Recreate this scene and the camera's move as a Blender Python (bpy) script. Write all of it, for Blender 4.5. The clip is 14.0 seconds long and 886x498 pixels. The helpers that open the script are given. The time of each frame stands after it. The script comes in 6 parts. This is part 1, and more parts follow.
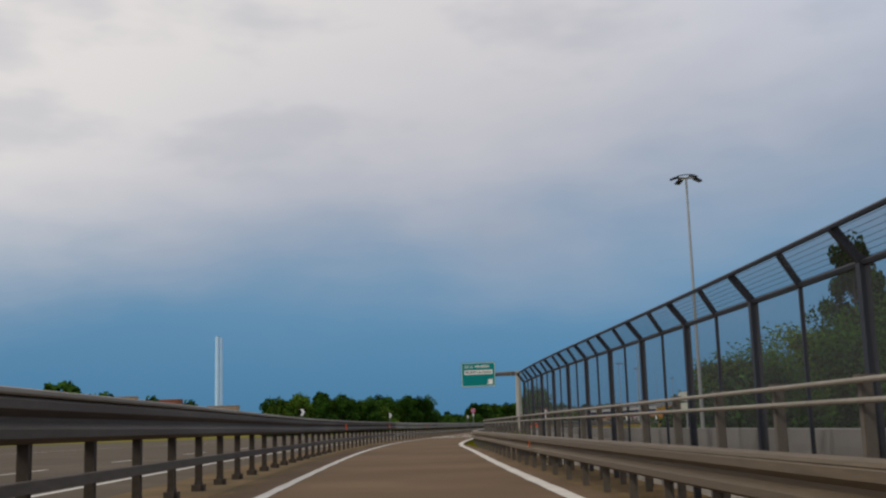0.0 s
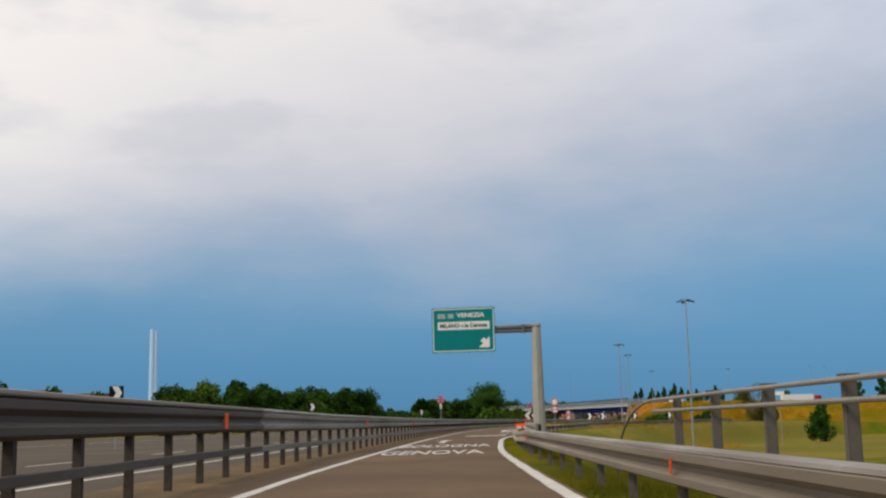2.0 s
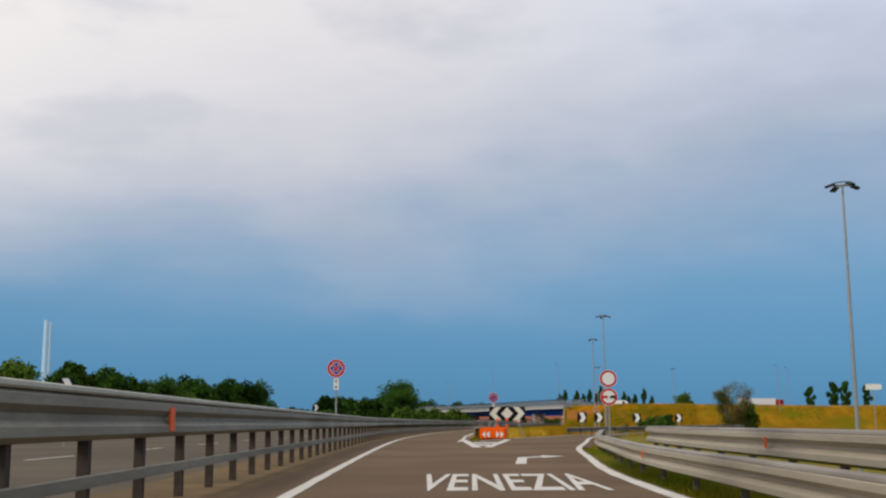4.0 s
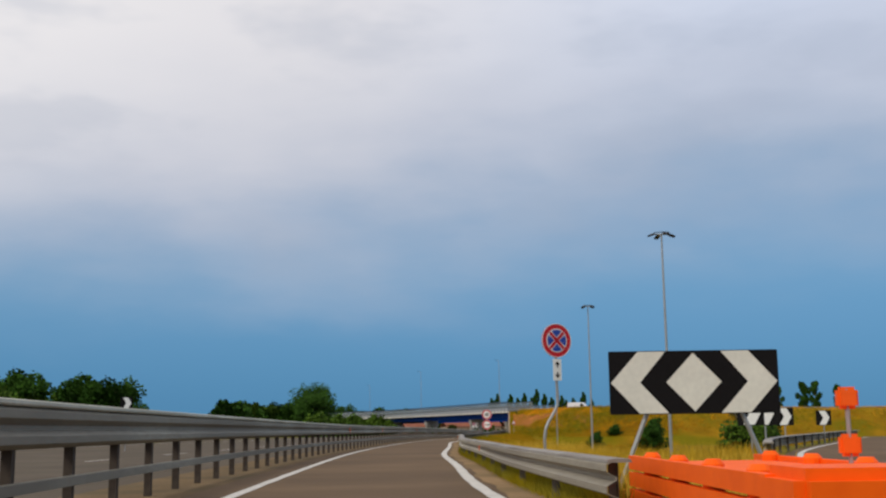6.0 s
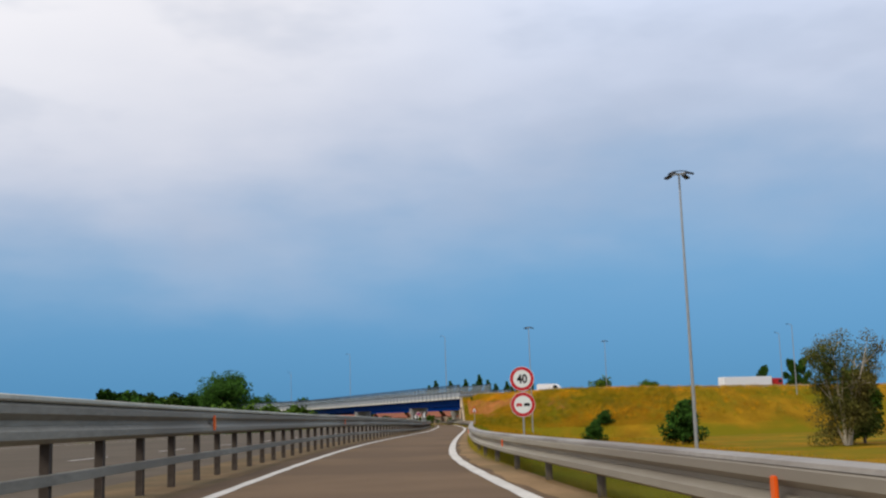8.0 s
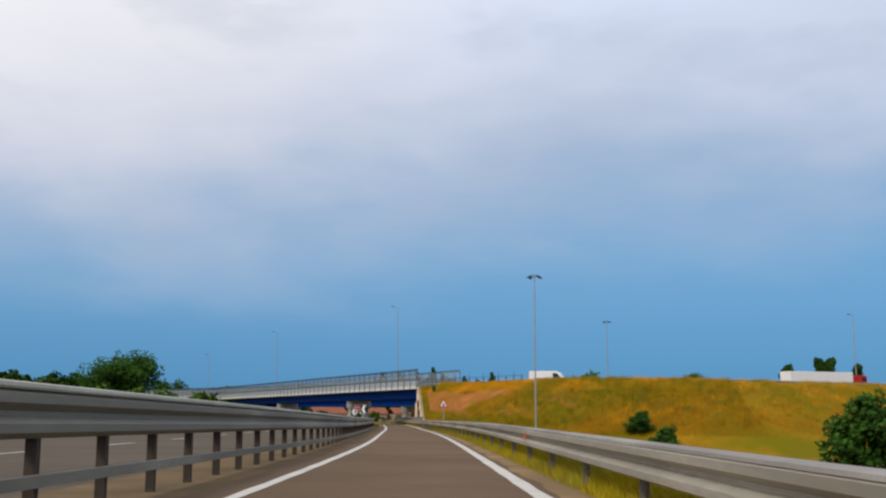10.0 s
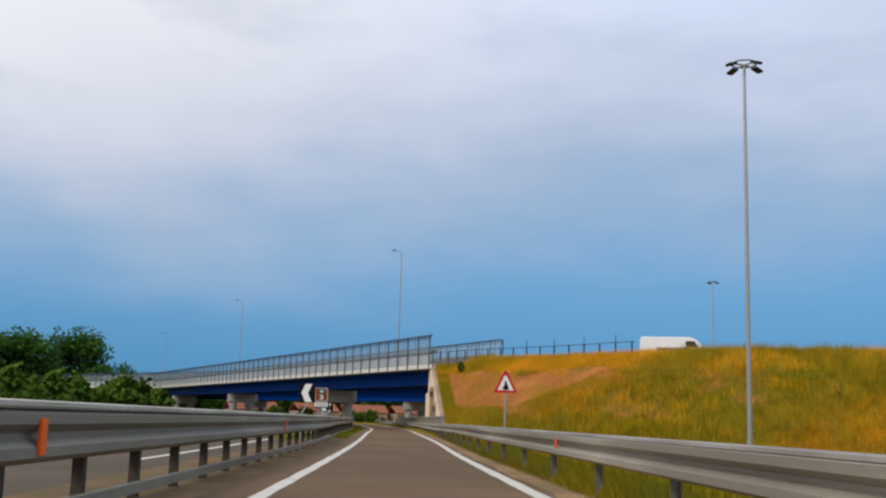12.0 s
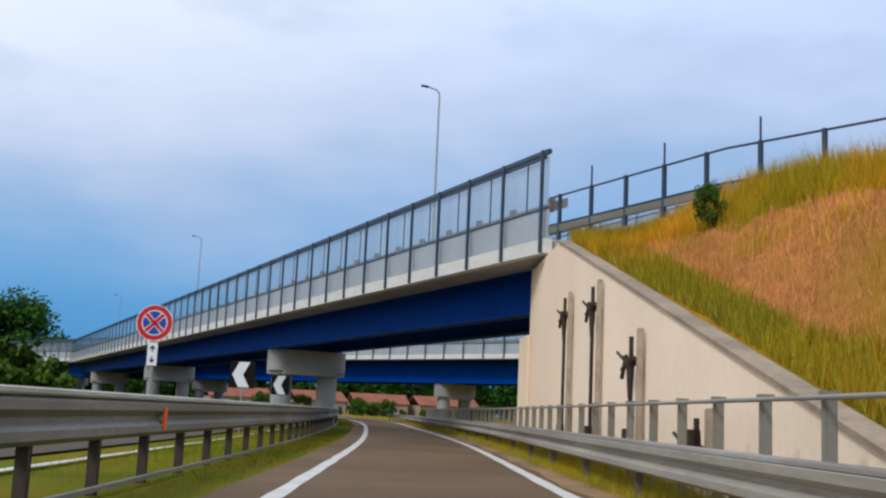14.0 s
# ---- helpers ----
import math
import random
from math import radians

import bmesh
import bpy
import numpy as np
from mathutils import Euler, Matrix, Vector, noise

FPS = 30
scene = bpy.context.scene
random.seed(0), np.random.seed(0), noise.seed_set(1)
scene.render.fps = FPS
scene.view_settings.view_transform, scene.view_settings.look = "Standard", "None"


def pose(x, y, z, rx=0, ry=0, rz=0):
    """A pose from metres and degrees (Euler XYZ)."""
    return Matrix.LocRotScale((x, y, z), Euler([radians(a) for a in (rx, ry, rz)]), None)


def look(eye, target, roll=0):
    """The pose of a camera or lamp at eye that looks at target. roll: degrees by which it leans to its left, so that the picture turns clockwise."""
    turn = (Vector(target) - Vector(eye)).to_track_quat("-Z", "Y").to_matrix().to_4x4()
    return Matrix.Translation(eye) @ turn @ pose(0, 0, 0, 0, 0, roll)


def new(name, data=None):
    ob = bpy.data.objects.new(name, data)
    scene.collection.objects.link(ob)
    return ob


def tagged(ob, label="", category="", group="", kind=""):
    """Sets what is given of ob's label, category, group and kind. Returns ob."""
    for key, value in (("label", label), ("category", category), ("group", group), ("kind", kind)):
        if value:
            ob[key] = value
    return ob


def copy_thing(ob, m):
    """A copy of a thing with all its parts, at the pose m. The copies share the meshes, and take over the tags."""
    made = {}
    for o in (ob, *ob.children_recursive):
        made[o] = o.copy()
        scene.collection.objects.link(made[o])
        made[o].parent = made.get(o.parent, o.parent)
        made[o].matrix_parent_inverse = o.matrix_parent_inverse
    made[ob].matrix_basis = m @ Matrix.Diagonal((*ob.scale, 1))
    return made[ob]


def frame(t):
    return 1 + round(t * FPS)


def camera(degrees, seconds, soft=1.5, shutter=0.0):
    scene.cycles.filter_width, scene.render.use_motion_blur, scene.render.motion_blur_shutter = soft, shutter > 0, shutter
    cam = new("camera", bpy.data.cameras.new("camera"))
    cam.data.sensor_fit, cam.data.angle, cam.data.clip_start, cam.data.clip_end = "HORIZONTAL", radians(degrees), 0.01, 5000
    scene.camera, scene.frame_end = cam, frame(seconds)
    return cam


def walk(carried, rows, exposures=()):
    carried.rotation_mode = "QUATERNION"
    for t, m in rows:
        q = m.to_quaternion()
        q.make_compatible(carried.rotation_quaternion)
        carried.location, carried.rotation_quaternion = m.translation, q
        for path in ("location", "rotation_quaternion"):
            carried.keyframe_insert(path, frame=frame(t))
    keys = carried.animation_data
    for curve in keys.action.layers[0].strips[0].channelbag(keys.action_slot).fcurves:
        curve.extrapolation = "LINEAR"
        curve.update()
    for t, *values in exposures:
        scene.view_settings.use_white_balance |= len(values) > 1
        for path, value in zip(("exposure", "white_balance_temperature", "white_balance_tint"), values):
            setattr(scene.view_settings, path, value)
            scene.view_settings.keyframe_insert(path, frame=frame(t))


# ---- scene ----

# ---------------------------------------------------------------- camera
cam = camera(43.98, 14.0, soft=2.3)


def view(x, y, yaw, pitch, roll):
    a, p = radians(yaw), radians(pitch)
    eye = Vector((x, y, 0.957))
    return look(eye, eye + Vector((-math.sin(a) * math.cos(p), math.cos(a) * math.cos(p), math.sin(p))), roll)


PATH = [
    (0, 0.0, 0.0, 0.0, 9.18, -1.82), (0.5, -0.61, 14.35, -0.65, 9.41, -1.95), (1.0, -1.09, 28.91, -1.31, 9.28, -1.23),
    (1.5, -1.23, 43.63, -2.08, 9.09, -1.15), (2.0, -1.1, 58.47, -2.94, 9.01, -1.31), (2.5, -0.74, 73.3, -4.03, 9.3, -1.2),
    (3.0, -0.09, 88.08, -5.2, 9.18, -1.01), (3.5, 0.83, 102.92, -6.44, 9.07, -0.81), (3.7, 1.3, 108.83, -6.91, 9.05, -0.57),
    (5.8, 8.79, 171.98, -11.28, 9.26, -0.73), (6.0, 9.65, 178.17, -11.79, 9.41, -0.75), (6.5, 12.2, 193.45, -12.79, 9.05, -1.02),
    (7.0, 14.78, 208.76, -13.77, 8.84, -1.81), (7.5, 17.53, 224.23, -14.75, 8.75, -2.11), (8.0, 20.84, 239.63, -15.61, 8.9, -1.8),
    (8.5, 24.41, 254.98, -16.4, 8.73, -1.65), (10.8, 47.28, 335.82, -18.51, 8.91, 0.87), (11.0, 49.32, 342.73, -18.38, 8.89, 1.03),
    (11.5, 54.31, 359.84, -18.11, 8.96, 1.14), (12.0, 59.15, 376.76, -17.69, 8.91, 1.62), (12.5, 63.89, 393.77, -17.24, 8.82, 2.33),
    (13.0, 68.36, 410.59, -16.96, 8.71, 2.15), (13.5, 72.75, 427.09, -16.73, 8.73, 2.21), (14.0, 77.17, 443.51, -16.48, 8.56, 2.6),
]
walk(cam, [(t, view(*p)) for t, *p in PATH],
     [(0, -0.38, 6650, 10), (1.55, -0.38, 6600, 10), (1.95, -0.10, 6720, 10), (2.5, -0.12, 6720, 10), (3.5, -0.11, 6650, 10), (6.5, -0.14, 6420, 10),
      (6.9, 0.0, 6350, 10), (8.5, 0.03, 6350, 10), (11.0, 0.02, 6350, 10), (12.5, 0.02, 6200, 9), (13.0, 0.09, 6150, 9), (14.0, 0.09, 5650, 8)])

# ---------------------------------------------------------------- light
SUN_DIR = Vector((0.62, 0.42, -0.66)).normalized()   # the way the sunlight travels
world = bpy.data.worlds.new("world")
scene.world = world
world.use_nodes = True


def sky():
    nt = world.node_tree
    nt.nodes.clear()
    n, l = nt.nodes.new, nt.links.new

    def calc(op, a, b, c=None):
        m = n("ShaderNodeMath")
        m.operation = op
        for k, v in enumerate((a, b) if c is None else (a, b, c)):
            if isinstance(v, (int, float)):
                m.inputs[k].default_value = v
            else:
                l(v, m.inputs[k])
        return m.outputs[0]

    def ease(v, lo, hi, a=0.0, b=1.0):
        m = n("ShaderNodeMapRange")
        m.interpolation_type = "SMOOTHSTEP"
        for k, q in (("From Min", lo), ("From Max", hi), ("To Min", a), ("To Max", b)):
            m.inputs[k].default_value = q
        l(v, m.inputs["Value"])
        return m.outputs[0]

    def blend(f, a, b):
        m = n("ShaderNodeMix")
        m.data_type = "RGBA"
        for k, v in ((0, f), (6, a), (7, b)):
            if isinstance(v, tuple):
                m.inputs[k].default_value = (*v, 1)
            elif isinstance(v, (int, float)):
                m.inputs[k].default_value = v
            else:
                l(v, m.inputs[k])
        return m.outputs[2]

    out, bg, tex = n("ShaderNodeOutputWorld"), n("ShaderNodeBackground"), n("ShaderNodeTexSky")
    tex.sky_type, tex.sun_disc = "NISHITA", False
    tex.sun_elevation = math.asin(-SUN_DIR.z)
    tex.sun_rotation = math.atan2(-SUN_DIR.x, -SUN_DIR.y)
    tex.air_density, tex.dust_density, tex.ozone_density = 1.2, 0.4, 2.5
    co, sep = n("ShaderNodeTexCoord"), n("ShaderNodeSeparateXYZ")
    l(co.outputs["Generated"], sep.inputs[0])
    x, z = sep.outputs["X"], sep.outputs["Z"]
    mp = n("ShaderNodeMapping")
    mp.inputs["Scale"].default_value = (1.0, 1.0, 2.6)
    mp.inputs["Location"].default_value = (0.3, 0.1, 0.0)
    l(co.outputs["Generated"], mp.inputs["Vector"])

    def puff(scale, detail, rough=0.5):
        t = n("ShaderNodeTexNoise")
        t.inputs["Scale"].default_value, t.inputs["Detail"].default_value, t.inputs["Roughness"].default_value = scale, detail, rough
        l(mp.outputs[0], t.inputs["Vector"])
        return t.outputs["Fac"]
    big, mid, fine = puff(2.0, 3.0), puff(5.0, 4.0), puff(13.0, 5.0)
    # height over the horizon, ruffled by the cloud noise and lower towards the sun's side
    h = calc("MULTIPLY_ADD", big, 0.20, z)
    h = calc("MULTIPLY_ADD", mid, 0.10, h)
    h = calc("MULTIPLY_ADD", fine, 0.035, h)
    h = calc("MULTIPLY_ADD", x, -0.06, h)
    cover = ease(h, 0.225, 0.43)
    # clear blue air low down, deepest just over the horizon
    band = blend(ease(z, 0.0, 0.16), (0.068, 0.25, 0.495), (0.20, 0.41, 0.60))
    tinted = n("ShaderNodeMix")
    tinted.data_type, tinted.blend_type = "RGBA", "MULTIPLY"
    tinted.inputs[0].default_value = 1.0
    l(tex.outputs[0], tinted.inputs[6])
    tinted.inputs[7].default_value = (0.024, 0.049, 0.092, 1)
    clear = blend(0.75, tinted.outputs[2], band)
    high = blend(ease(x, 0.05, 0.5), (0.82, 0.81, 0.85), (0.70, 0.77, 0.93))
    lilac = blend(ease(h, 0.30, 0.56), (0.50, 0.55, 0.67), high)
    glow = blend(ease(calc("MULTIPLY_ADD", z, 0.8, calc("MULTIPLY", x, -0.62)), 0.20, 0.52), lilac, (0.98, 0.95, 0.95))
    grey = blend(calc("MULTIPLY", ease(mid, 0.50, 0.66), 0.28), glow, (0.36, 0.43, 0.56))
    l(blend(cover, clear, grey), bg.inputs[0])
    bg.inputs[1].default_value = 1.0
    l(bg.outputs[0], out.inputs[0])


sky()
lamp = bpy.data.lights.new("sun", "SUN")
lamp.energy, lamp.angle, lamp.color = 1.5, radians(10), (1.0, 0.95, 0.86)
sun = new("sun", lamp)
sun.matrix_world = look((0, 0, 80), Vector((0, 0, 80)) + SUN_DIR)


# ---------------------------------------------------------------- materials
def material(name, base, rough=0.7, metal=0.0, var=0.25, scale=1.5, fine=14.0, bump=0.0, tint=None, island=0.0, streak=None, spec=0.3):
    """A surface with a coarse and a fine variation of its base colour; tint: a second colour that comes in patches."""
    m = bpy.data.materials.new(name)
    m.use_nodes = True
    nt = m.node_tree
    n, l = nt.nodes.new, nt.links.new
    b = nt.nodes["Principled BSDF"]
    b.inputs["Roughness"].default_value, b.inputs["Metallic"].default_value = rough, metal
    b.inputs["Specular IOR Level"].default_value = spec
    co = n("ShaderNodeTexCoord")
    src = co.outputs["Object"]
    if streak:
        mp = n("ShaderNodeMapping"); mp.inputs["Scale"].default_value = streak
        l(src, mp.inputs["Vector"]); src = mp.outputs[0]
    a, c = n("ShaderNodeTexNoise"), n("ShaderNodeTexNoise")
    for tx, sc in ((a, scale), (c, fine)):
        tx.inputs["Scale"].default_value, tx.inputs["Detail"].default_value = sc, 5.0
        l(src, tx.inputs["Vector"])
    dark = tuple(v * (1 - var) for v in base) + (1,)
    lite = tuple(min(1, v * (1 + var)) for v in base) + (1,)
    r = n("ShaderNodeValToRGB")
    r.color_ramp.elements[0].position, r.color_ramp.elements[0].color = 0.32, dark
    r.color_ramp.elements[1].position, r.color_ramp.elements[1].color = 0.68, lite
    s = n("ShaderNodeMath"); s.operation = "MULTIPLY_ADD"
    l(c.outputs["Fac"], s.inputs[0]); s.inputs[1].default_value = 0.45
    t = n("ShaderNodeMath"); t.operation = "MULTIPLY"
    l(a.outputs["Fac"], t.inputs[0]); t.inputs[1].default_value = 0.55
    l(t.outputs[0], s.inputs[2])
    l(s.outputs[0], r.inputs[0])
    col = r.outputs[0]
    if tint:
        q = n("ShaderNodeTexNoise"); q.inputs["Scale"].default_value, q.inputs["Detail"].default_value = scale * 0.45, 4.0
        l(src, q.inputs["Vector"])
        k = n("ShaderNodeMapRange"); k.inputs["From Min"].default_value, k.inputs["From Max"].default_value = 0.42, 0.60
        l(q.outputs["Fac"], k.inputs["Value"])
        mx = n("ShaderNodeMix"); mx.data_type = "RGBA"
        l(k.outputs[0], mx.inputs[0]); l(col, mx.inputs[6]); mx.inputs[7].default_value = (*tint, 1)
        col = mx.outputs[2]
    if island:
        g = n("ShaderNodeNewGeometry")
        h = n("ShaderNodeHueSaturation")
        v = n("ShaderNodeMapRange"); v.inputs["To Min"].default_value, v.inputs["To Max"].default_value = 1 - island, 1 + island
        l(g.outputs["Random Per Island"], v.inputs["Value"]); l(v.outputs[0], h.inputs["Value"]); l(col, h.inputs["Color"])
        col = h.outputs[0]
    l(col, b.inputs["Base Color"])
    if bump:
        bp = n("ShaderNodeBump"); bp.inputs["Strength"].default_value, bp.inputs["Distance"].default_value = bump, 0.02
        l(c.outputs["Fac"], bp.inputs["Height"]); l(bp.outputs[0], b.inputs["Normal"])
    return m


def see_through(name, base, alpha, rough=0.3):
    """Thin clear sheet or net, partly open."""
    m = material(name, base, rough, var=0.1)
    m.node_tree.nodes["Principled BSDF"].inputs["Alpha"].default_value = alpha
    return m


ASPHALT = material("asphalt", (0.148, 0.097, 0.056), 0.9, var=0.25, scale=0.35, fine=30, bump=0.25, tint=(0.118, 0.078, 0.046), spec=0.12)
ASPHALT_GREY = material("old_asphalt", (0.108, 0.086, 0.062), 0.92, spec=0.1, var=0.22, scale=0.3, fine=25, bump=0.2, tint=(0.09, 0.072, 0.052))
PAINT = material("road_paint", (0.56, 0.53, 0.48), 0.7, var=0.18, scale=1.2, fine=18)
DIRT = material("gravelly_dirt", (0.17, 0.115, 0.06), 0.95, var=0.35, scale=0.9, fine=12, bump=0.5, tint=(0.125, 0.092, 0.05), spec=0.08)
DUST = material("dry_roadside_dust", (0.29, 0.19, 0.10), 0.95, var=0.3, scale=0.7, fine=14, bump=0.4, tint=(0.21, 0.145, 0.075), spec=0.06)
GRASS = material("green_grass", (0.10, 0.115, 0.006), 0.95, var=0.35, scale=0.5, fine=6, bump=0.6, tint=(0.155, 0.13, 0.009), spec=0.03)
DRY = material("dry_grass", (0.25, 0.135, 0.007), 0.95, var=0.4, scale=0.22, fine=3.5, bump=0.7, tint=(0.155, 0.128, 0.005), spec=0.03)
BARE = material("scorched_grass", (0.36, 0.145, 0.045), 0.95, var=0.45, scale=0.5, fine=5, bump=0.7, tint=(0.25, 0.14, 0.012), spec=0.03)
FIELD = material("field", (0.185, 0.148, 0.024), 0.95, var=0.3, scale=0.05, fine=1.2, tint=(0.135, 0.128, 0.018), spec=0.03)
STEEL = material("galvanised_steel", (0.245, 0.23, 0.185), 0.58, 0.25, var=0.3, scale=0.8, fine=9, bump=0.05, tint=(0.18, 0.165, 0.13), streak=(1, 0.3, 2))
# Darker, browner steel for the tall barrier up to y = 84.
DARK_RAIL = material("dark_rail_steel", (0.115, 0.096, 0.078), 0.65, 0.15, var=0.35, scale=0.7, fine=9, bump=0.05, tint=(0.075, 0.058, 0.047), streak=(1, 0.3, 2))
# Darkest, brownest of the guard rail steels, for the first bridge.
BROWN_RAIL = material("brown_rail_steel", (0.16, 0.122, 0.08), 0.6, 0.2, var=0.3, scale=0.7, fine=9, bump=0.05, tint=(0.13, 0.10, 0.07), streak=(1, 0.25, 3))
# Galvanised steel lightened for beams; the sun on their faces is in the colour.
RAIL = material("sun_bright_rail_steel", (0.37, 0.335, 0.265), 0.55, 0.2, var=0.25, scale=0.7, fine=9, bump=0.05, tint=(0.26, 0.225, 0.175), streak=(1, 0.25, 3))
# Lit copy of the rail steel: skylight on top faces, put into the colour.
STEEL_LIT = material("skylit_top_steel", (0.31, 0.275, 0.235), 0.55, 0.2, var=0.2, scale=0.8, fine=9, tint=(0.22, 0.185, 0.15))
POST = material("weathered_post_steel", (0.062, 0.046, 0.034), 0.75, 0.15, var=0.35, scale=1.2, fine=11)
# Still lighter copy of the rail steel, with sunshine mixed into its tone.
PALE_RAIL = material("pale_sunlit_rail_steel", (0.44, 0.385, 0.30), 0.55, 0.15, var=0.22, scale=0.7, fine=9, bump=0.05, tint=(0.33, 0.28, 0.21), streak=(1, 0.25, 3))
RAIL_POST = material("pale_zinc_post", (0.27, 0.24, 0.185), 0.65, 0.25, var=0.25, scale=1.2, fine=11)
POST_GREY = material("dull_zinc_post", (0.15, 0.128, 0.105), 0.65, 0.3, var=0.25, scale=1.2, fine=11)
MAST = material("mast_steel", (0.36, 0.365, 0.36), 0.45, 0.5, var=0.12, scale=1.0, fine=8)
SIGN_MAST = material("grey_painted_mast", (0.38, 0.36, 0.31), 0.6, 0.2, var=0.2, scale=0.8, fine=8, streak=(1, 1, 0.2))
DARK = material("dark_frame_steel", (0.035, 0.037, 0.045), 0.5, 0.3, var=0.2)
SCREEN_STEEL = material("blue_grey_screen_steel", (0.040, 0.062, 0.095), 0.5, 0.2, var=0.2, scale=0.8, fine=9)
NET = see_through("wire_net", (0.085, 0.085, 0.09), 0.35, 0.6)
PANEL = see_through("clear_noise_panel", (0.30, 0.34, 0.36), 0.45, 0.25)
PANEL_LOW = material("grey_parapet_panel", (0.36, 0.38, 0.40), 0.5, var=0.12, scale=0.5, fine=6)
CONCRETE = material("concrete", (0.40, 0.375, 0.34), 0.9, var=0.16, scale=0.6, fine=9, bump=0.12, tint=(0.30, 0.28, 0.25))
COPING = material("stained_coping", (0.29, 0.22, 0.15), 0.9, var=0.35, scale=0.8, fine=8, bump=0.1)
WALL = material("beige_rendered_concrete", (0.92, 0.725, 0.52), 0.9, var=0.07, scale=0.3, fine=8, bump=0.08, tint=(0.85, 0.655, 0.45), spec=0.1)
FASCIA = material("pale_concrete_fascia", (0.66, 0.63, 0.56), 0.85, var=0.12, scale=0.8, fine=10, streak=(1, 1, 3))
BLUE = material("blue_girder_paint", (0.0, 0.043, 0.26), 0.65, 0.0, var=0.2, scale=0.5, fine=6, streak=(1, 1, 3), spec=0.08)
SIGN_GREEN = material("green_sign_sheeting", (0.0, 0.205, 0.20), 0.5, var=0.06, scale=0.7, spec=0.12)
SIGN_BROWN = material("brown_sign_sheeting", (0.19, 0.045, 0.015), 0.5, var=0.08)
WHITE = material("white_sheeting", (0.78, 0.78, 0.74), 0.5, var=0.05)
CREAM = material("dusty_white_sheeting", (0.72, 0.70, 0.60), 0.6, var=0.1, scale=2.0)
BLACK = material("black_sheeting", (0.010, 0.009, 0.009), 0.6, var=0.2, spec=0.08)
RED = material("red_sheeting", (0.52, 0.012, 0.02), 0.45, var=0.06)
SIGN_BLUE = material("blue_sheeting", (0.02, 0.06, 0.35), 0.45, var=0.06)
SIGN_BACK = material("bare_aluminium", (0.30, 0.30, 0.30), 0.5, 0.5, var=0.1)
ORANGE = material("orange_plastic", (1.0, 0.125, 0.004), 0.55, var=0.12, scale=1.2, fine=6, spec=0.12)
REFLECT = material("orange_reflector", (0.85, 0.13, 0.01), 0.3, var=0.05)
PIPE = material("rusty_drain_pipe", (0.05, 0.03, 0.02), 0.7, var=0.35, scale=2)
LEAF = material("dark_leaves", (0.030, 0.074, 0.009), 0.85, var=0.35, scale=0.25, fine=1.2, island=0.45, spec=0.06)
LEAF_LIGHT = material("light_leaves", (0.060, 0.108, 0.012), 0.85, var=0.35, scale=0.25, fine=1.2, island=0.45, spec=0.06)
LEAF_DRY = material("thin_olive_leaves", (0.105, 0.088, 0.020), 0.9, var=0.35, scale=0.3, fine=1.5, island=0.45, tint=(0.05, 0.07, 0.012), spec=0.05)
BARK = material("bark", (0.11, 0.085, 0.06), 0.95, var=0.35, scale=1.5, fine=8, bump=0.5)
PALE_BARK = material("pale_dead_wood", (0.52, 0.45, 0.35), 0.95, var=0.25, scale=1.5, fine=8)
BLADE = material("grass_blades", (0.135, 0.158, 0.008), 0.9, var=0.3, scale=0.4, fine=2.0, island=0.4, tint=(0.215, 0.18, 0.012), spec=0.03)
GOLD = material("golden_blades", (0.70, 0.33, 0.013), 0.9, var=0.25, scale=0.3, fine=1.5, island=0.3, tint=(0.34, 0.25, 0.010), spec=0.03)
SCORCH_BLADE = material("scorched_blades", (0.68, 0.265, 0.10), 0.9, var=0.35, scale=0.4, fine=2.0, island=0.3, tint=(0.50, 0.235, 0.06), spec=0.03)
SLOPE_BLADE = material("slope_blades", (0.27, 0.23, 0.025), 0.9, var=0.25, scale=0.4, fine=2.0, island=0.35, tint=(0.34, 0.26, 0.012), spec=0.03)
# Paler than STEEL: skylight on the barrier's top is put into this colour.
CAP = material("skylit_cap_steel", (0.46, 0.45, 0.37), 0.55, 0.2, var=0.2, scale=0.8, fine=9, tint=(0.36, 0.35, 0.28))
PALE_STRAW = material("pale_straw_blades", (0.62, 0.40, 0.05), 0.9, var=0.25, scale=0.3, fine=1.5, island=0.3, tint=(0.42, 0.27, 0.02), spec=0.03)
TUBE = material("pale_rail_tube", (0.28, 0.25, 0.205), 0.55, 0.25, var=0.2, scale=1.2, fine=11)
# Tone between the brown and the pale rail steels.
MID_RAIL = material("mid_rail_steel", (0.29, 0.245, 0.19), 0.5, 0.2, var=0.28, scale=0.7, fine=9, bump=0.05, tint=(0.21, 0.17, 0.125), streak=(1, 0.25, 3))
DUCT = material("dirty_duct", (0.42, 0.33, 0.235), 0.85, var=0.25, scale=1.5, fine=8)
STRAW = material("straw_blades", (0.39, 0.192, 0.009), 0.9, var=0.25, scale=0.16, fine=1.5, island=0.35, tint=(0.20, 0.168, 0.006), spec=0.03)
# White chimney with the blue of distant haze put into its base colour.
CHIMNEY = material("hazed_blue_white", (0.50, 0.72, 0.95), 0.7, var=0.05, scale=0.1)
RUBBLE = material("pale_rubble", (0.42, 0.38, 0.30), 0.95, var=0.3, scale=3, fine=15, bump=0.3)
HOUSE_WALL = material("house_render", (0.34, 0.25, 0.18), 0.9, var=0.12, scale=0.3)
ROOF = material("clay_roof", (0.25, 0.085, 0.045), 0.85, var=0.3, scale=0.6, fine=5)
GLASS = material("dark_window_glass", (0.02, 0.025, 0.03), 0.08, var=0.05)
TYRE = material("tyre_rubber", (0.015, 0.015, 0.015), 0.85, var=0.2)
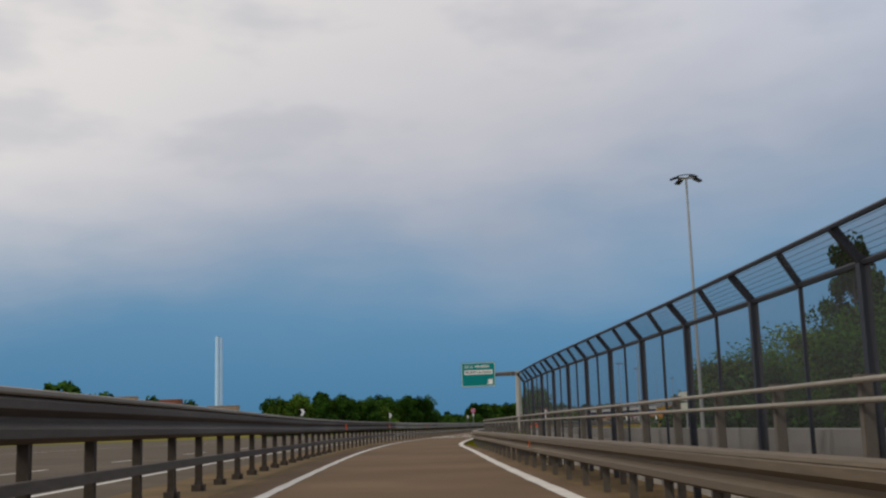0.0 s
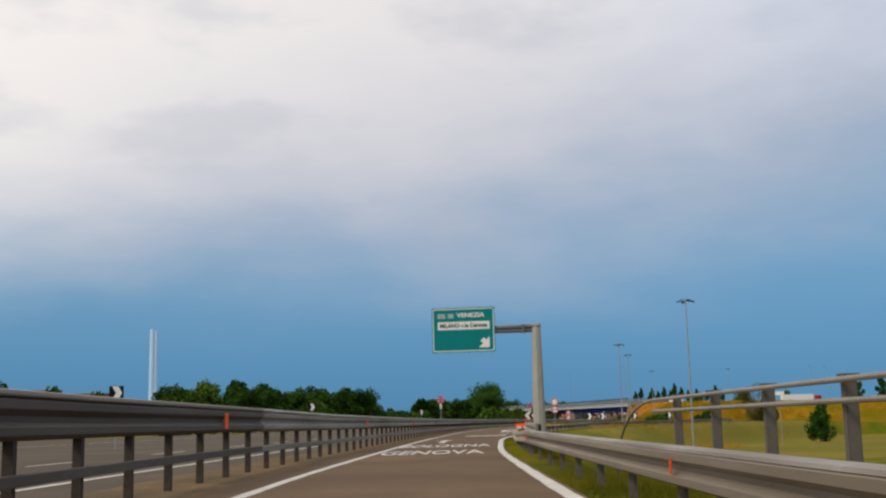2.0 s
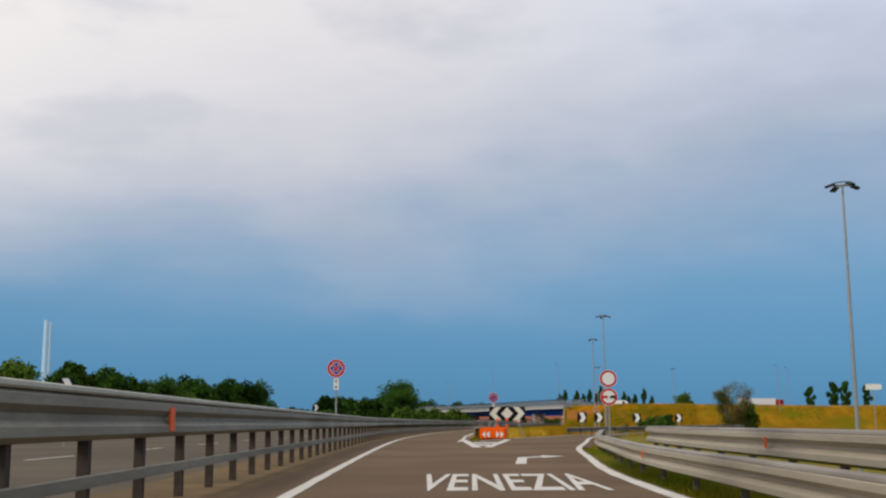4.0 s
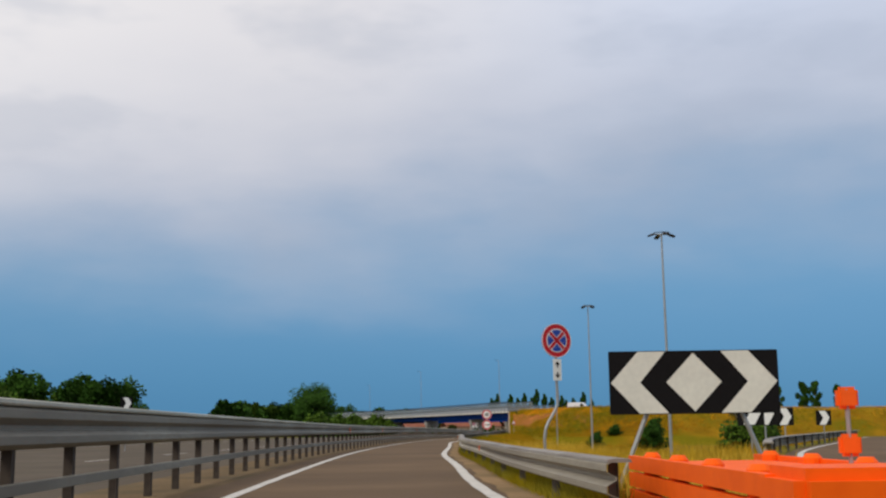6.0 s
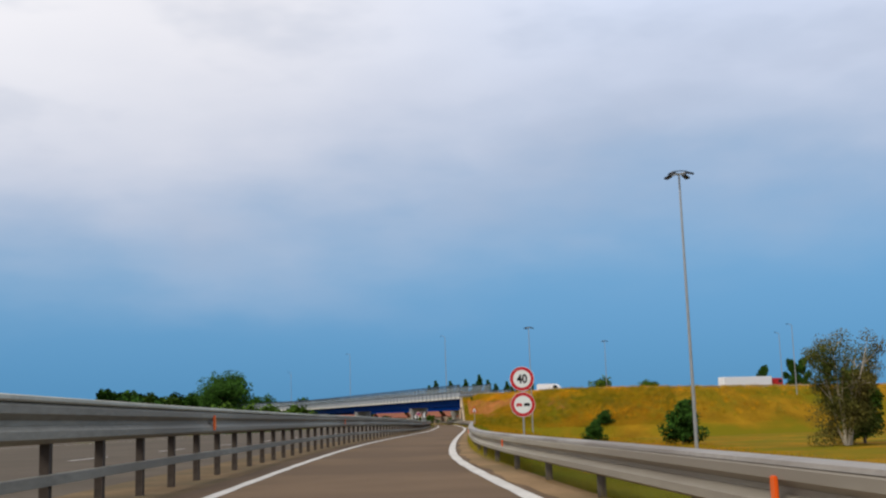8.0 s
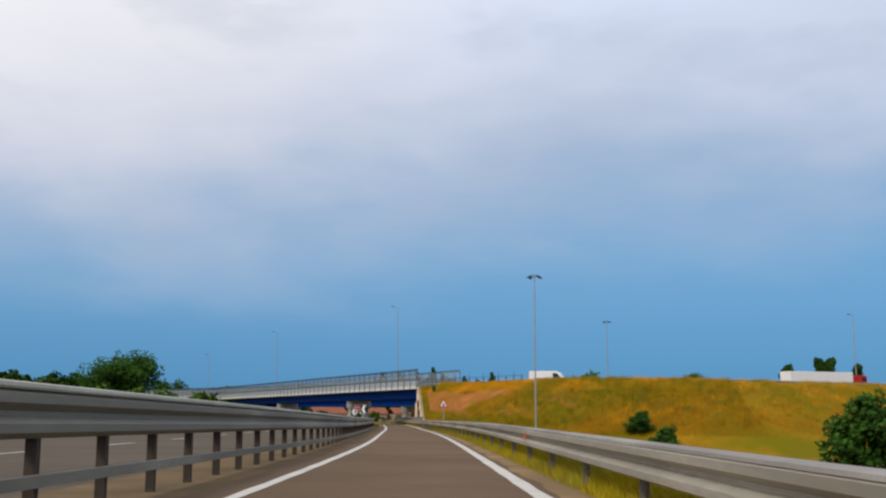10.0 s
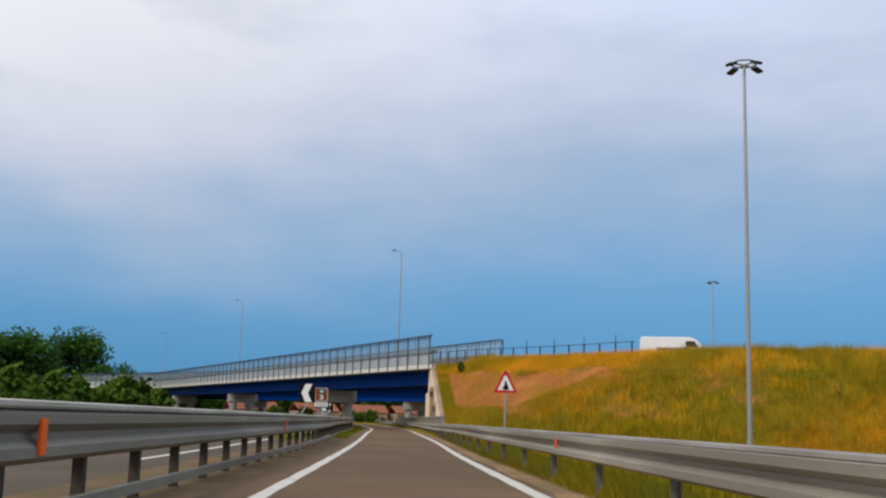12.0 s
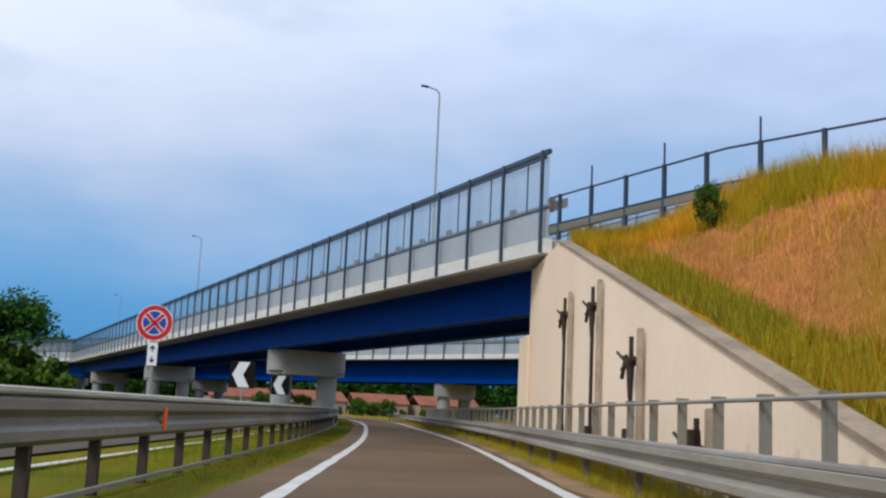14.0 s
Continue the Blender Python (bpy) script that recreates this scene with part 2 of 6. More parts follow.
LORRY_WHITE = material("white_truck_paint", (0.80, 0.80, 0.80), 0.4, var=0.04)
LORRY_RED = material("red_truck_paint", (0.45, 0.02, 0.02), 0.35, var=0.06)


# ---------------------------------------------------------------- helpers
def spline_x(pts):
    """x as a smooth function of y through (y, x) stations."""
    p = np.array(sorted(pts), float)
    y, x, h, n = p[:, 0], p[:, 1], np.diff(p[:, 0]), len(p)
    a, b = np.eye(n), np.zeros(n)
    for i in range(1, n - 1):
        a[i, i - 1], a[i, i], a[i, i + 1] = h[i - 1], 2 * (h[i - 1] + h[i]), h[i]
        b[i] = 6 * ((x[i + 1] - x[i]) / h[i] - (x[i] - x[i - 1]) / h[i - 1])
    m = np.linalg.solve(a, b)

    def fn(q):
        q = np.asarray(q, float)
        i = np.clip(np.searchsorted(y, q) - 1, 0, n - 2)
        d, e, k = y[i + 1] - q, q - y[i], h[i]
        return m[i] * d**3 / (6 * k) + m[i + 1] * e**3 / (6 * k) + (x[i] / k - m[i] * k / 6) * d + (x[i + 1] / k - m[i + 1] * k / 6) * e
    return fn


LEFT = spline_x([(-120, 4), (-60, 0.6), (-20, -1.3), (0, -2.25), (16.5, -2.9), (33, -3.5), (46, -3.8), (60, -3.78), (72.4, -3.5), (90.3, -2.31), (104.3, -1.06),
                 (124, 0.85), (145.4, 3.16), (167, 5.7), (188.5, 8.6), (201, 10.6), (224.6, 14.92), (236.4, 17.4), (270, 25.36), (285, 29.4), (310, 37.0),
                 (335, 45.0), (356.2, 51.4), (371, 55.6), (406.4, 65.65), (418, 68.85), (455.3, 78.73), (475.3, 84.1), (496.6, 89.2), (517.6, 93.9),
                 (560, 101.5), (600, 106), (660, 108), (760, 103)])
UPRIGHT = spline_x([(-120, 8), (-60, 4.3), (-20, 2.6), (0, 2.05), (14.3, 1.6), (31, 1.14), (45, 0.85), (58, 0.6), (68, 0.95), (83.4, 1.81), (95.9, 2.65),
                    (108.3, 3.85), (122.9, 5.55), (131, 6.9), (138.3, 8.1), (148.8, 10.4), (157, 12.25), (171, 16.2), (193, 22.9), (206, 29), (226, 42.5),
                    (245, 58), (260, 71)])
RIGHT = spline_x([(172, 9.9), (178, 11.0), (187, 12.57), (199.3, 14.55), (208, 16.2), (222, 18.75), (231, 20.7), (248, 24.5), (267.5, 28.8), (277, 31.4),
                  (294, 36.4), (320, 44.3), (356, 55.2), (367, 58.4), (390, 64.85), (407.3, 69.5), (418, 72.5), (456.4, 82.8), (478.5, 88.6),
                  (507.7, 95.1), (545, 103), (600, 109.8), (660, 112), (760, 107)])
EXIT = spline_x([(174, 10.8), (180, 12.9), (187, 16.0), (202, 23.4), (216.7, 31.5), (235, 44), (253.5, 57), (264, 65)])


def along(fn, off, y0, y1, step=2.0):
    """Points of a line beside fn, off metres to its right, from y0 to y1. off may be a function of y."""
    n = max(2, int(round((y1 - y0) / step)) + 1)
    y = np.linspace(y0, y1, n)
    x = fn(y)
    s = (fn(y + 0.05) - fn(y - 0.05)) / 0.1
    k = np.sqrt(1 + s * s)
    o = off(y) if callable(off) else off
    return [Vector((a, b, 0)) for a, b in zip(x + o / k, y - o * s / k)]


def evenly(pts, step, start=0.0):
    """Places every step metres along a polyline, each with its heading (radians, from +y to the right)."""
    out, left = [], start
    for a, b in zip(pts, pts[1:]):
        d = b - a
        n = d.length
        while left <= n:
            out.append((a + d * (left / n), math.atan2(d.x, d.y)))
            left += step
        left -= n
    return out


def mesh_of(name, bm, mat, smooth=False):
    me = bpy.data.meshes.new(name)
    if smooth:
        for f in bm.faces:
            f.smooth = True
    bm.to_mesh(me)
    bm.free()
    for m in (mat if isinstance(mat, (list, tuple)) else [mat]):
        me.materials.append(m)
    return me


def part(name, bm, mat, parent=None, label="", smooth=False, at=None):
    ob = new(name, mesh_of(name, bm, mat, smooth))
    if parent:
        ob.parent = parent
    if at is not None:
        ob.matrix_local = at
    if label:
        ob["label"] = label
    return ob


def thing(name, at, label, category, group="", kind=""):
    ob = new(name)
    ob.matrix_world = at
    ob.empty_display_size = 0.3
    return tagged(ob, label, category, group, kind)


def box(bm, size, at=(0, 0, 0), bevel=0.0, turn=None):
    m = Matrix.Translation(at) @ (turn.to_4x4() if turn else Matrix()) @ Matrix.Diagonal((*size, 1))
    r = bmesh.ops.create_cube(bm, size=1, matrix=m)
    if bevel:
        es = list({e for v in r["verts"] for e in v.link_edges})
        bmesh.ops.bevel(bm, geom=es, offset=bevel, segments=2, affect="EDGES", clamp_overlap=True)
    return bm


def tube(bm, pts, radii, seg=10, cap=True):
    """A tube along points, with one radius or one for each point."""
    pts = [Vector(p) for p in pts]
    if not isinstance(radii, (list, tuple)):
        radii = [radii] * len(pts)
    rings, side = [], None
    for i, p in enumerate(pts):
        d = (pts[min(i + 1, len(pts) - 1)] - pts[max(i - 1, 0)]).normalized()
        if side is None:
            side = d.orthogonal().normalized()
        side = (side - d * side.dot(d)).normalized()
        other = d.cross(side)
        rings.append([bm.verts.new(p + (side * math.cos(a) + other * math.sin(a)) * radii[i])
                      for a in (2 * math.pi * k / seg for k in range(seg))])
    for r0, r1 in zip(rings, rings[1:]):
        for k in range(seg):
            bm.faces.new((r0[k], r0[(k + 1) % seg], r1[(k + 1) % seg], r1[k]))
    if cap:
        bm.faces.new(rings[0][::-1])
        bm.faces.new(rings[-1])
    return bm


def sweep(bm, profile, pts, lift=None, closed=True):
    """A profile of (right, up) carried level along a line of points."""
    rings = []
    for i, p in enumerate(pts):
        d = pts[min(i + 1, len(pts) - 1)] - pts[max(i - 1, 0)]
        d.z = 0
        d.normalize()
        right = Vector((d.y, -d.x, 0))
        z = lift[i] if lift is not None else 0.0
        rings.append([bm.verts.new(p + right * u + Vector((0, 0, v + z))) for u, v in profile])
    n = len(profile)
    for r0, r1 in zip(rings, rings[1:]):
        for k in range(n if closed else n - 1):
            bm.faces.new((r0[k], r0[(k + 1) % n], r1[(k + 1) % n], r1[k]))
    if closed:
        bm.faces.new(rings[0])
        bm.faces.new(rings[-1][::-1])
    bmesh.ops.recalc_face_normals(bm, faces=bm.faces)
    return bm


def strip(bm, a, b, z):
    """A flat band between two lines of points."""
    va = [bm.verts.new((p.x, p.y, z)) for p in a]
    vb = [bm.verts.new((p.x, p.y, z)) for p in b]
    for i in range(len(a) - 1):
        bm.faces.new((va[i], vb[i], vb[i + 1], va[i + 1]))
    return bm


def poly(bm, pts, z0, z1):
    """A flat plate of the outline pts in x, y, from z0 to z1."""
    lo = [bm.verts.new((x, y, z0)) for x, y in pts]
    hi = [bm.verts.new((x, y, z1)) for x, y in pts]
    n = len(pts)
    bm.faces.new(hi)
    bm.faces.new(lo[::-1])
    for i in range(n):
        bm.faces.new((lo[i], lo[(i + 1) % n], hi[(i + 1) % n], hi[i]))
    return bm


def plate(bm, pts, y0, y1):
    """An upright plate of the outline pts in x, z, its front at y0 and its back at y1."""
    fr = [bm.verts.new((x, y0, z)) for x, z in pts]
    bk = [bm.verts.new((x, y1, z)) for x, z in pts]
    n = len(pts)
    bm.faces.new(fr)
    bm.faces.new(bk[::-1])
    for i in range(n):
        bm.faces.new((fr[i], fr[(i + 1) % n], bk[(i + 1) % n], bk[i]))
    bmesh.ops.recalc_face_normals(bm, faces=bm.faces)
    return bm


def disc_pts(r, seg=40, cx=0.0, cz=0.0):
    return [(cx + r * math.cos(2 * math.pi * k / seg), cz + r * math.sin(2 * math.pi * k / seg)) for k in range(seg)]


def rounded(w, h, r, cx=0.0, cz=0.0, seg=5):
    out = []
    for sx, sz, a0 in ((1, 1, 0), (-1, 1, 90), (-1, -1, 180), (1, -1, 270)):
        for k in range(seg + 1):
            a = radians(a0 + 90 * k / seg)
            out.append((cx + sx * (w / 2 - r) + r * math.cos(a), cz + sz * (h / 2 - r) + r * math.sin(a)))
    return out


def rim(bm, outer, inner, y0, y1):
    """An upright flat ring between two outlines with as many points each."""
    n = len(outer)
    ring = [[bm.verts.new((x, y, z)) for x, z in pts] for pts, y in ((outer, y0), (inner, y0), (outer, y1), (inner, y1))]
    for i in range(n):
        j = (i + 1) % n
        bm.faces.new((ring[0][i], ring[0][j], ring[1][j], ring[1][i]))
        bm.faces.new((ring[2][i], ring[3][i], ring[3][j], ring[2][j]))
        bm.faces.new((ring[0][i], ring[2][i], ring[2][j], ring[0][j]))
        bm.faces.new((ring[1][i], ring[1][j], ring[3][j], ring[3][i]))
    bmesh.ops.recalc_face_normals(bm, faces=bm.faces)
    return bm


def lettering(name, text, mat, parent, width, height, at, thick=0.004, bold=0.0, label=""):
    """Text in the built-in font as a mesh in x, y, fitted to width and height about its middle."""
    cu = bpy.data.curves.new(name, "FONT")
    cu.body, cu.extrude, cu.offset, cu.resolution_u = text, 0.01, bold, 3
    tmp = bpy.data.objects.new(name + "_outline", cu)
    scene.collection.objects.link(tmp)
    dg = bpy.context.evaluated_depsgraph_get()
    me = bpy.data.meshes.new_from_object(tmp.evaluated_get(dg))
    bpy.data.objects.remove(tmp)
    co = np.array([v.co[:] for v in me.vertices])
    lo, hi = co.min(0), co.max(0)
    mid, span = (lo + hi) / 2, np.maximum(hi - lo, 1e-6)
    for v in me.vertices:
        c = (np.array(v.co[:]) - mid) / span
        v.co = (c[0] * width, c[1] * height, c[2] * thick)
    me.materials.clear()
    me.materials.append(mat)
    me.name = name
    ob = new(name, me)
    if parent:
        ob.parent = parent
    ob.matrix_local = at
    if label:
        ob["label"] = label
    return ob


UPRIGHT_FACE = Matrix.Rotation(radians(90), 4, "X")   # turns x, y lettering to face -y


def facing(x, y, z, heading):
    """The pose of a thing whose front (-y) looks back along the heading (degrees to the right of +y)."""
    return pose(x, y, z, 0, 0, -heading)


# ---------------------------------------------------------------- ground
def smooth(v):
    v = np.clip(v, 0, 1)
    return v * v * (3 - 2 * v)


CREST = np.array([(85, 473, 6.0), (88.3, 470.5, 6.02), (89.5, 463.5, 6.0), (93, 455, 5.98), (98, 444, 6.12), (106, 436.5, 6.1), (118, 431, 5.9), (160, 428, 5.3),
                  (230, 432, 5.3), (420, 450, 5.3)])


def wall_x(y):
    """The left limit of the fill: the wing wall, then the abutment beside the road."""
    return RIGHT(np.clip(y, 172, 760)) + 2.15 + 3.0 * smooth((y - 448.5) / 1.5)


def ground_z(x, y):
    x, y = np.asarray(x, float), np.asarray(y, float)
    right = np.where(y < 176, UPRIGHT(np.clip(y, -120, 260)), RIGHT(np.clip(y, 172, 760)))
    left = LEFT(np.clip(y, -120, 760))
    dr, dl = x - (right + 3.0), (left - 31.0 - 18 * smooth((425 - y) / 70) - 40 * smooth((210 - y) / 60)) - x
    inside = (y > 170) & (y < 272)
    yc = np.clip(y, 174, 260)
    lo, hi = EXIT(yc) - 2.5, UPRIGHT(yc) + 4.0
    de = np.where(inside, np.maximum(np.maximum(lo - x, x - hi), 0), 99.0)
    deep = 2.9 + 2.6 * smooth((75 - y) / 40)
    fall = np.minimum(smooth(dr / 9.0), smooth(de / 8.0))
    z = -0.07 - deep * fall * smooth((448 - y) / 26) * smooth((x - right) / 1.0 + 1)
    z = z - (0.6 + 4.0 * smooth((48 - y) / 35)) * smooth(dl / 10.0)
    # the motorway fill on the far side
    bank = fill_z(x, y)
    ok = (x > wall_x(y)) & (x < 1500) & (y < 760) & (y > 380)
    ok &= ~((y > 468.6) & (x < 108 + 0.42 * (y - 470)))
    return np.where(ok, np.maximum(z, bank), z)


def fill_z(x, y):
    """Height of the motorway fill."""
    best = np.full(x.shape, 1e9)
    top = np.zeros(x.shape)
    for (ax, ay, az), (bx, by, bz) in zip(CREST, CREST[1:]):
        dx, dy = bx - ax, by - ay
        t = np.clip(((x - ax) * dx + (y - ay) * dy) / (dx * dx + dy * dy), 0, 1)
        d = np.hypot(x - ax - t * dx, y - ay - t * dy)
        top = np.where(d < best, az + t * (bz - az), top)
        best = np.minimum(best, d)
    over = y > np.interp(x, CREST[:, 0], CREST[:, 1])
    reach = 13 + 500 * smooth((x - 112 - 0.42 * (y - 450)) / 15)
    return np.where(over, top - 0.9 * smooth(best / 9.0) - 0.6 * np.maximum(0, best - reach), top - best * 0.46)


def wing_top(y):
    """Top of the wing wall."""
    return 0.48 + (y - 449.6) * (5.55 - 0.48) / 20.2


def slope_z(x, y):
    """Height of the grassy slope behind the wing wall."""
    x, y = np.asarray(x, float), np.asarray(y, float)
    off = (x - RIGHT(np.clip(y, 172, 760))) * 0.966
    near = (y > 448.6) & (y < 470.6) & (off > 1.8) & (off < 7.0)
    f = smooth((off - 1.9) / 3.4)
    return np.where(near, (wing_top(y) + 0.05) * (1 - f) + (np.maximum(fill_z(x, y), wing_top(y)) + 0.05) * f, ground_z(x, y))


BALD_EDGE = random.Random(77)


def scorched(x, y, z):
    """Where the slope's grass is scorched and short."""
    off = (x - float(RIGHT(min(max(y, 172), 760)))) * 0.966
    n = noise.noise(Vector((x * 0.16, y * 0.16, 0))) + 0.5 * noise.noise(Vector((x * 0.5, y * 0.5, 3)))
    n += BALD_EDGE.uniform(-1, 1) * (0.55 if y < 447 else 0.13)
    return 405 < y < 469 and 76 < x < 99 and z > (1.1 if y < 447 else 1.9) + 0.6 * n and z < 4.9 + 0.5 * n and n > (0.25 if y < 447 else -0.6) and (y < 449 or off > 2.9)


def build_ground():
    def axis(lo, hi, step, far):
        mid = list(np.arange(lo, hi + 0.01, step))
        out, d = [], step
        while not out or abs(out[-1]) < far:
            d *= 1.35
            out.append((out[-1] if out else 0) + d)
        return np.array([lo - v for v in out[::-1]] + mid + [hi + v for v in out])
    xs = axis(-36, 150, 1.3, 4500)
    ys = axis(-30, 500, 1.6, 4500)
    gx, gy = np.meshgrid(xs, ys)
    gz = ground_z(gx, gy)
    rough = np.random.default_rng(3).normal(0, 1, gz.shape) * 0.035
    fine = (gx > -36) & (gx < 150) & (gy > -30) & (gy < 500)
    right = np.where(gy < 176, UPRIGHT(np.clip(gy, -120, 260)), RIGHT(np.clip(gy, 172, 760)))
    off = fine & ((gx > right + 1.6) | (gx < LEFT(np.clip(gy, -120, 760)) - 31))
    gz = gz + np.where(off, rough, 0)
    nx, ny = len(xs), len(ys)
    verts = np.stack([gx.ravel(), gy.ravel(), gz.ravel()], 1)
    idx = np.arange(nx * ny).reshape(ny, nx)
    faces = np.stack([idx[:-1, :-1], idx[:-1, 1:], idx[1:, 1:], idx[1:, :-1]], -1).reshape(-1, 4)
    me = bpy.data.meshes.new("ground")
    me.from_pydata(verts.tolist(), [], faces.tolist())
    for m in (GRASS, DRY, BARE, FIELD, DIRT):
        me.materials.append(m)
    c = verts[faces].mean(1)
    cx, cy, cz = c.T
    r = np.where(cy < 176, UPRIGHT(np.clip(cy, -120, 260)), RIGHT(np.clip(cy, 172, 760)))
    near = (np.abs(cx - 60) < 400) & (cy > -300) & (cy < 900)
    wav = np.zeros(len(c))
    wav[near] = [noise.noise(Vector((a * 0.02, b * 0.02, 7))) + 0.6 * noise.noise(Vector((a * 0.09, b * 0.09, 2))) for a, b in zip(cx[near], cy[near])]
    left = LEFT(np.clip(cy, -120, 760))
    kind = np.full(len(c), 3)
    kind[near & (cx > left - 46 + 22 * wav) & (cx < r + 40 + 45 * wav)] = 0
    kind[near & (cx > r + 2.6) & (cy > 262 + 30 * wav) & (cx < r + 150 + 90 * wav)] = 1
    kind[near & (cx > r + 2.6) & (cy > 172 + 30 * wav) & (cy <= 262 + 30 * wav)] = 3
    kind[(cx > r - 1) & (cx < r + 2.6) & (cy < 52)] = 4
    kind[(cx < LEFT(np.clip(cy, -120, 760))) & (cx > LEFT(np.clip(cy, -120, 760)) - 3) & (cy < 432)] = 4
    for i in np.nonzero((cy > 405) & (cy < 469) & (cx > 76) & (cx < 116) & (cz > 1.0))[0]:
        if scorched(cx[i], cy[i], cz[i]):
            kind[i] = 2
    me.polygons.foreach_set("material_index", kind.astype(np.int32))
    me.polygons.foreach_set("use_smooth", np.ones(len(faces), bool))
    ob = new("ground", me)
    tagged(ob, "grassy verges, dry embankment and flat fields around the road", "ground", kind="structure")


build_ground()


def build_slope():
    """The strip of fill that meets the wing wall."""
    bm = bmesh.new()
    rows = []
    for o in (1.90, 2.3, 2.8, 3.3, 3.9, 4.6, 5.4, 6.3, 6.95):
        pts = along(RIGHT, o, 449.0, 470.4, 0.8)
        rows.append([bm.verts.new((p.x, p.y, float(slope_z(p.x, p.y)) - (0.12 if o > 6.9 else 0) + 0.05 * noise.noise(p * 0.9))) for p in pts])
    for a, b in zip(rows, rows[1:]):
        for i in range(len(a) - 1):
            f = bm.faces.new((a[i], b[i], b[i + 1], a[i + 1]))
            f.material_index = int(scorched(*f.calc_center_median()))
    tagged(part("ground", bm, (DRY, BARE), smooth=True), "dry grassy slope behind the wing wall", "ground", kind="structure")


build_slope()


# ---------------------------------------------------------------- carriageways and markings
def right_edge(y):
    """Right edge of the paved ramp."""
    return np.where(y < 176, UPRIGHT(np.clip(y, -120, 260)), RIGHT(np.clip(y, 172, 760)))


bm = strip(bmesh.new(), along(LEFT, -0.55, -60, 740, 2), [Vector((float(right_edge(np.array(p.y))) + 0.45 - 0.27 * float(smooth((p.y - 52) / 8) * smooth((178 - p.y) / 8)), p.y, 0)) for p in along(LEFT, 0, -60, 740, 2)], 0.0)
tagged(part("road", bm, ASPHALT), "worn brown-grey asphalt ramp curving gently right", "road", kind="structure")
bm = strip(bmesh.new(), along(EXIT, -0.5, 174, 263, 89 / 40), along(UPRIGHT, 0.5, 160, 259, 99 / 40), -0.006)
tagged(part("road", bm, ASPHALT), "asphalt exit ramp branching off and curving away", "road", kind="structure")
bm = strip(bmesh.new(), along(LEFT, lambda y: -30.0 - 18 * smooth((425 - y) / 70) - 40 * smooth((210 - y) / 60), -60, 740, 3), along(LEFT, lambda y: -2.6 - 2.2 * smooth((y - 415) / 30), -60, 740, 3), -0.02)
tagged(part("road", bm, ASPHALT_GREY), "grey asphalt of the opposite carriageway beyond the barrier", "road", kind="structure")
bm = strip(bmesh.new(), along(LEFT, -2.6, -60, 430, 3), along(LEFT, -0.55, -60, 430, 3), -0.01)
tagged(part("pavement", bm, DIRT), "dirty gravel strip under the tall barrier", "verge", kind="structure")


def line(fn, off, y0, y1, width, label, z=0.006):
    at = off if callable(off) else (lambda y: off)
    wear = lambda y: width / 2 + 0.012 * np.sin(y * 1.7) + 0.01 * np.sin(y * 4.3)
    bm = strip(bmesh.new(), along(fn, lambda y: at(y) - wear(y), y0, y1, 1.5), along(fn, lambda y: at(y) + wear(y + 40), y0, y1, 1.5), z)
    return tagged(part("road_marking", bm, PAINT), label, "road marking", kind="structure")


line(LEFT, lambda y: np.interp(y, (0, 14, 60, 88, 130, 208, 235, 270, 357, 458), (0.08, 0.1, 0.18, 0.3, 0.22, 0.22, 0.04, 0.04, 0.13, 0.16)), -60, 720, 0.20, "worn white edge line beside the tall barrier")
line(UPRIGHT, 0, -60, 256, 0.22, "worn white edge line beside the grass verge")
line(RIGHT, 0, 176, 720, 0.22, "worn white edge line of the through ramp")
bm = strip(bmesh.new(), along(RIGHT, lambda y: 0.24 + 0.05 * np.sin(y * 0.9) + 0.04 * np.sin(y * 2.3), 190, 540, 0.8), along(RIGHT, 0.85, 190, 540, 0.8), 0.004)
tagged(part("pavement", bm, DUST), "dusty brown dirt between the edge line and the grass", "verge", kind="structure")
def exit_loop():
    """The exit ramp's further course: a falling bend to the right on its own low fill."""
    mid, left, right = [], [], []
    for k in range(25):
        a = radians(40 + 6.5 * k)
        z = -0.03 - 2.75 * float(smooth((k - 1) / 12))
        for out, rad in ((left, 58.4), (right, 51.6)):
            out.append(Vector((110.6 - rad * math.cos(a), 225.6 + rad * math.sin(a), z)))
    bm = bmesh.new()
    rows = [[bm.verts.new(p) for p in side] for side in (left, right)]
    for i in range(24):
        bm.faces.new((rows[0][i], rows[1][i], rows[1][i + 1], rows[0][i + 1]))
    tagged(part("road", bm, ASPHALT), "asphalt exit ramp bending away and falling to the fields", "road", kind="structure")
    bm = bmesh.new()
    rows = []
    for l, r in zip(left, right):
        o = (l - r).normalized()
        rows.append([bm.verts.new(q) for q in (l + o * 7 - Vector((0, 0, 3.6)), l + o * 1.2 - Vector((0, 0, 0.05)), r - o * 1.2 - Vector((0, 0, 0.05)), r - o * 7 - Vector((0, 0, 3.6)))])
    for a, b in zip(rows, rows[1:]):
        for k in range(3):
            bm.faces.new((a[k], a[k + 1], b[k + 1], b[k]))
    bmesh.ops.recalc_face_normals(bm, faces=bm.faces)
    tagged(part("ground", bm, GRASS), "low grassy fill under the exit ramp", "ground", kind="structure")


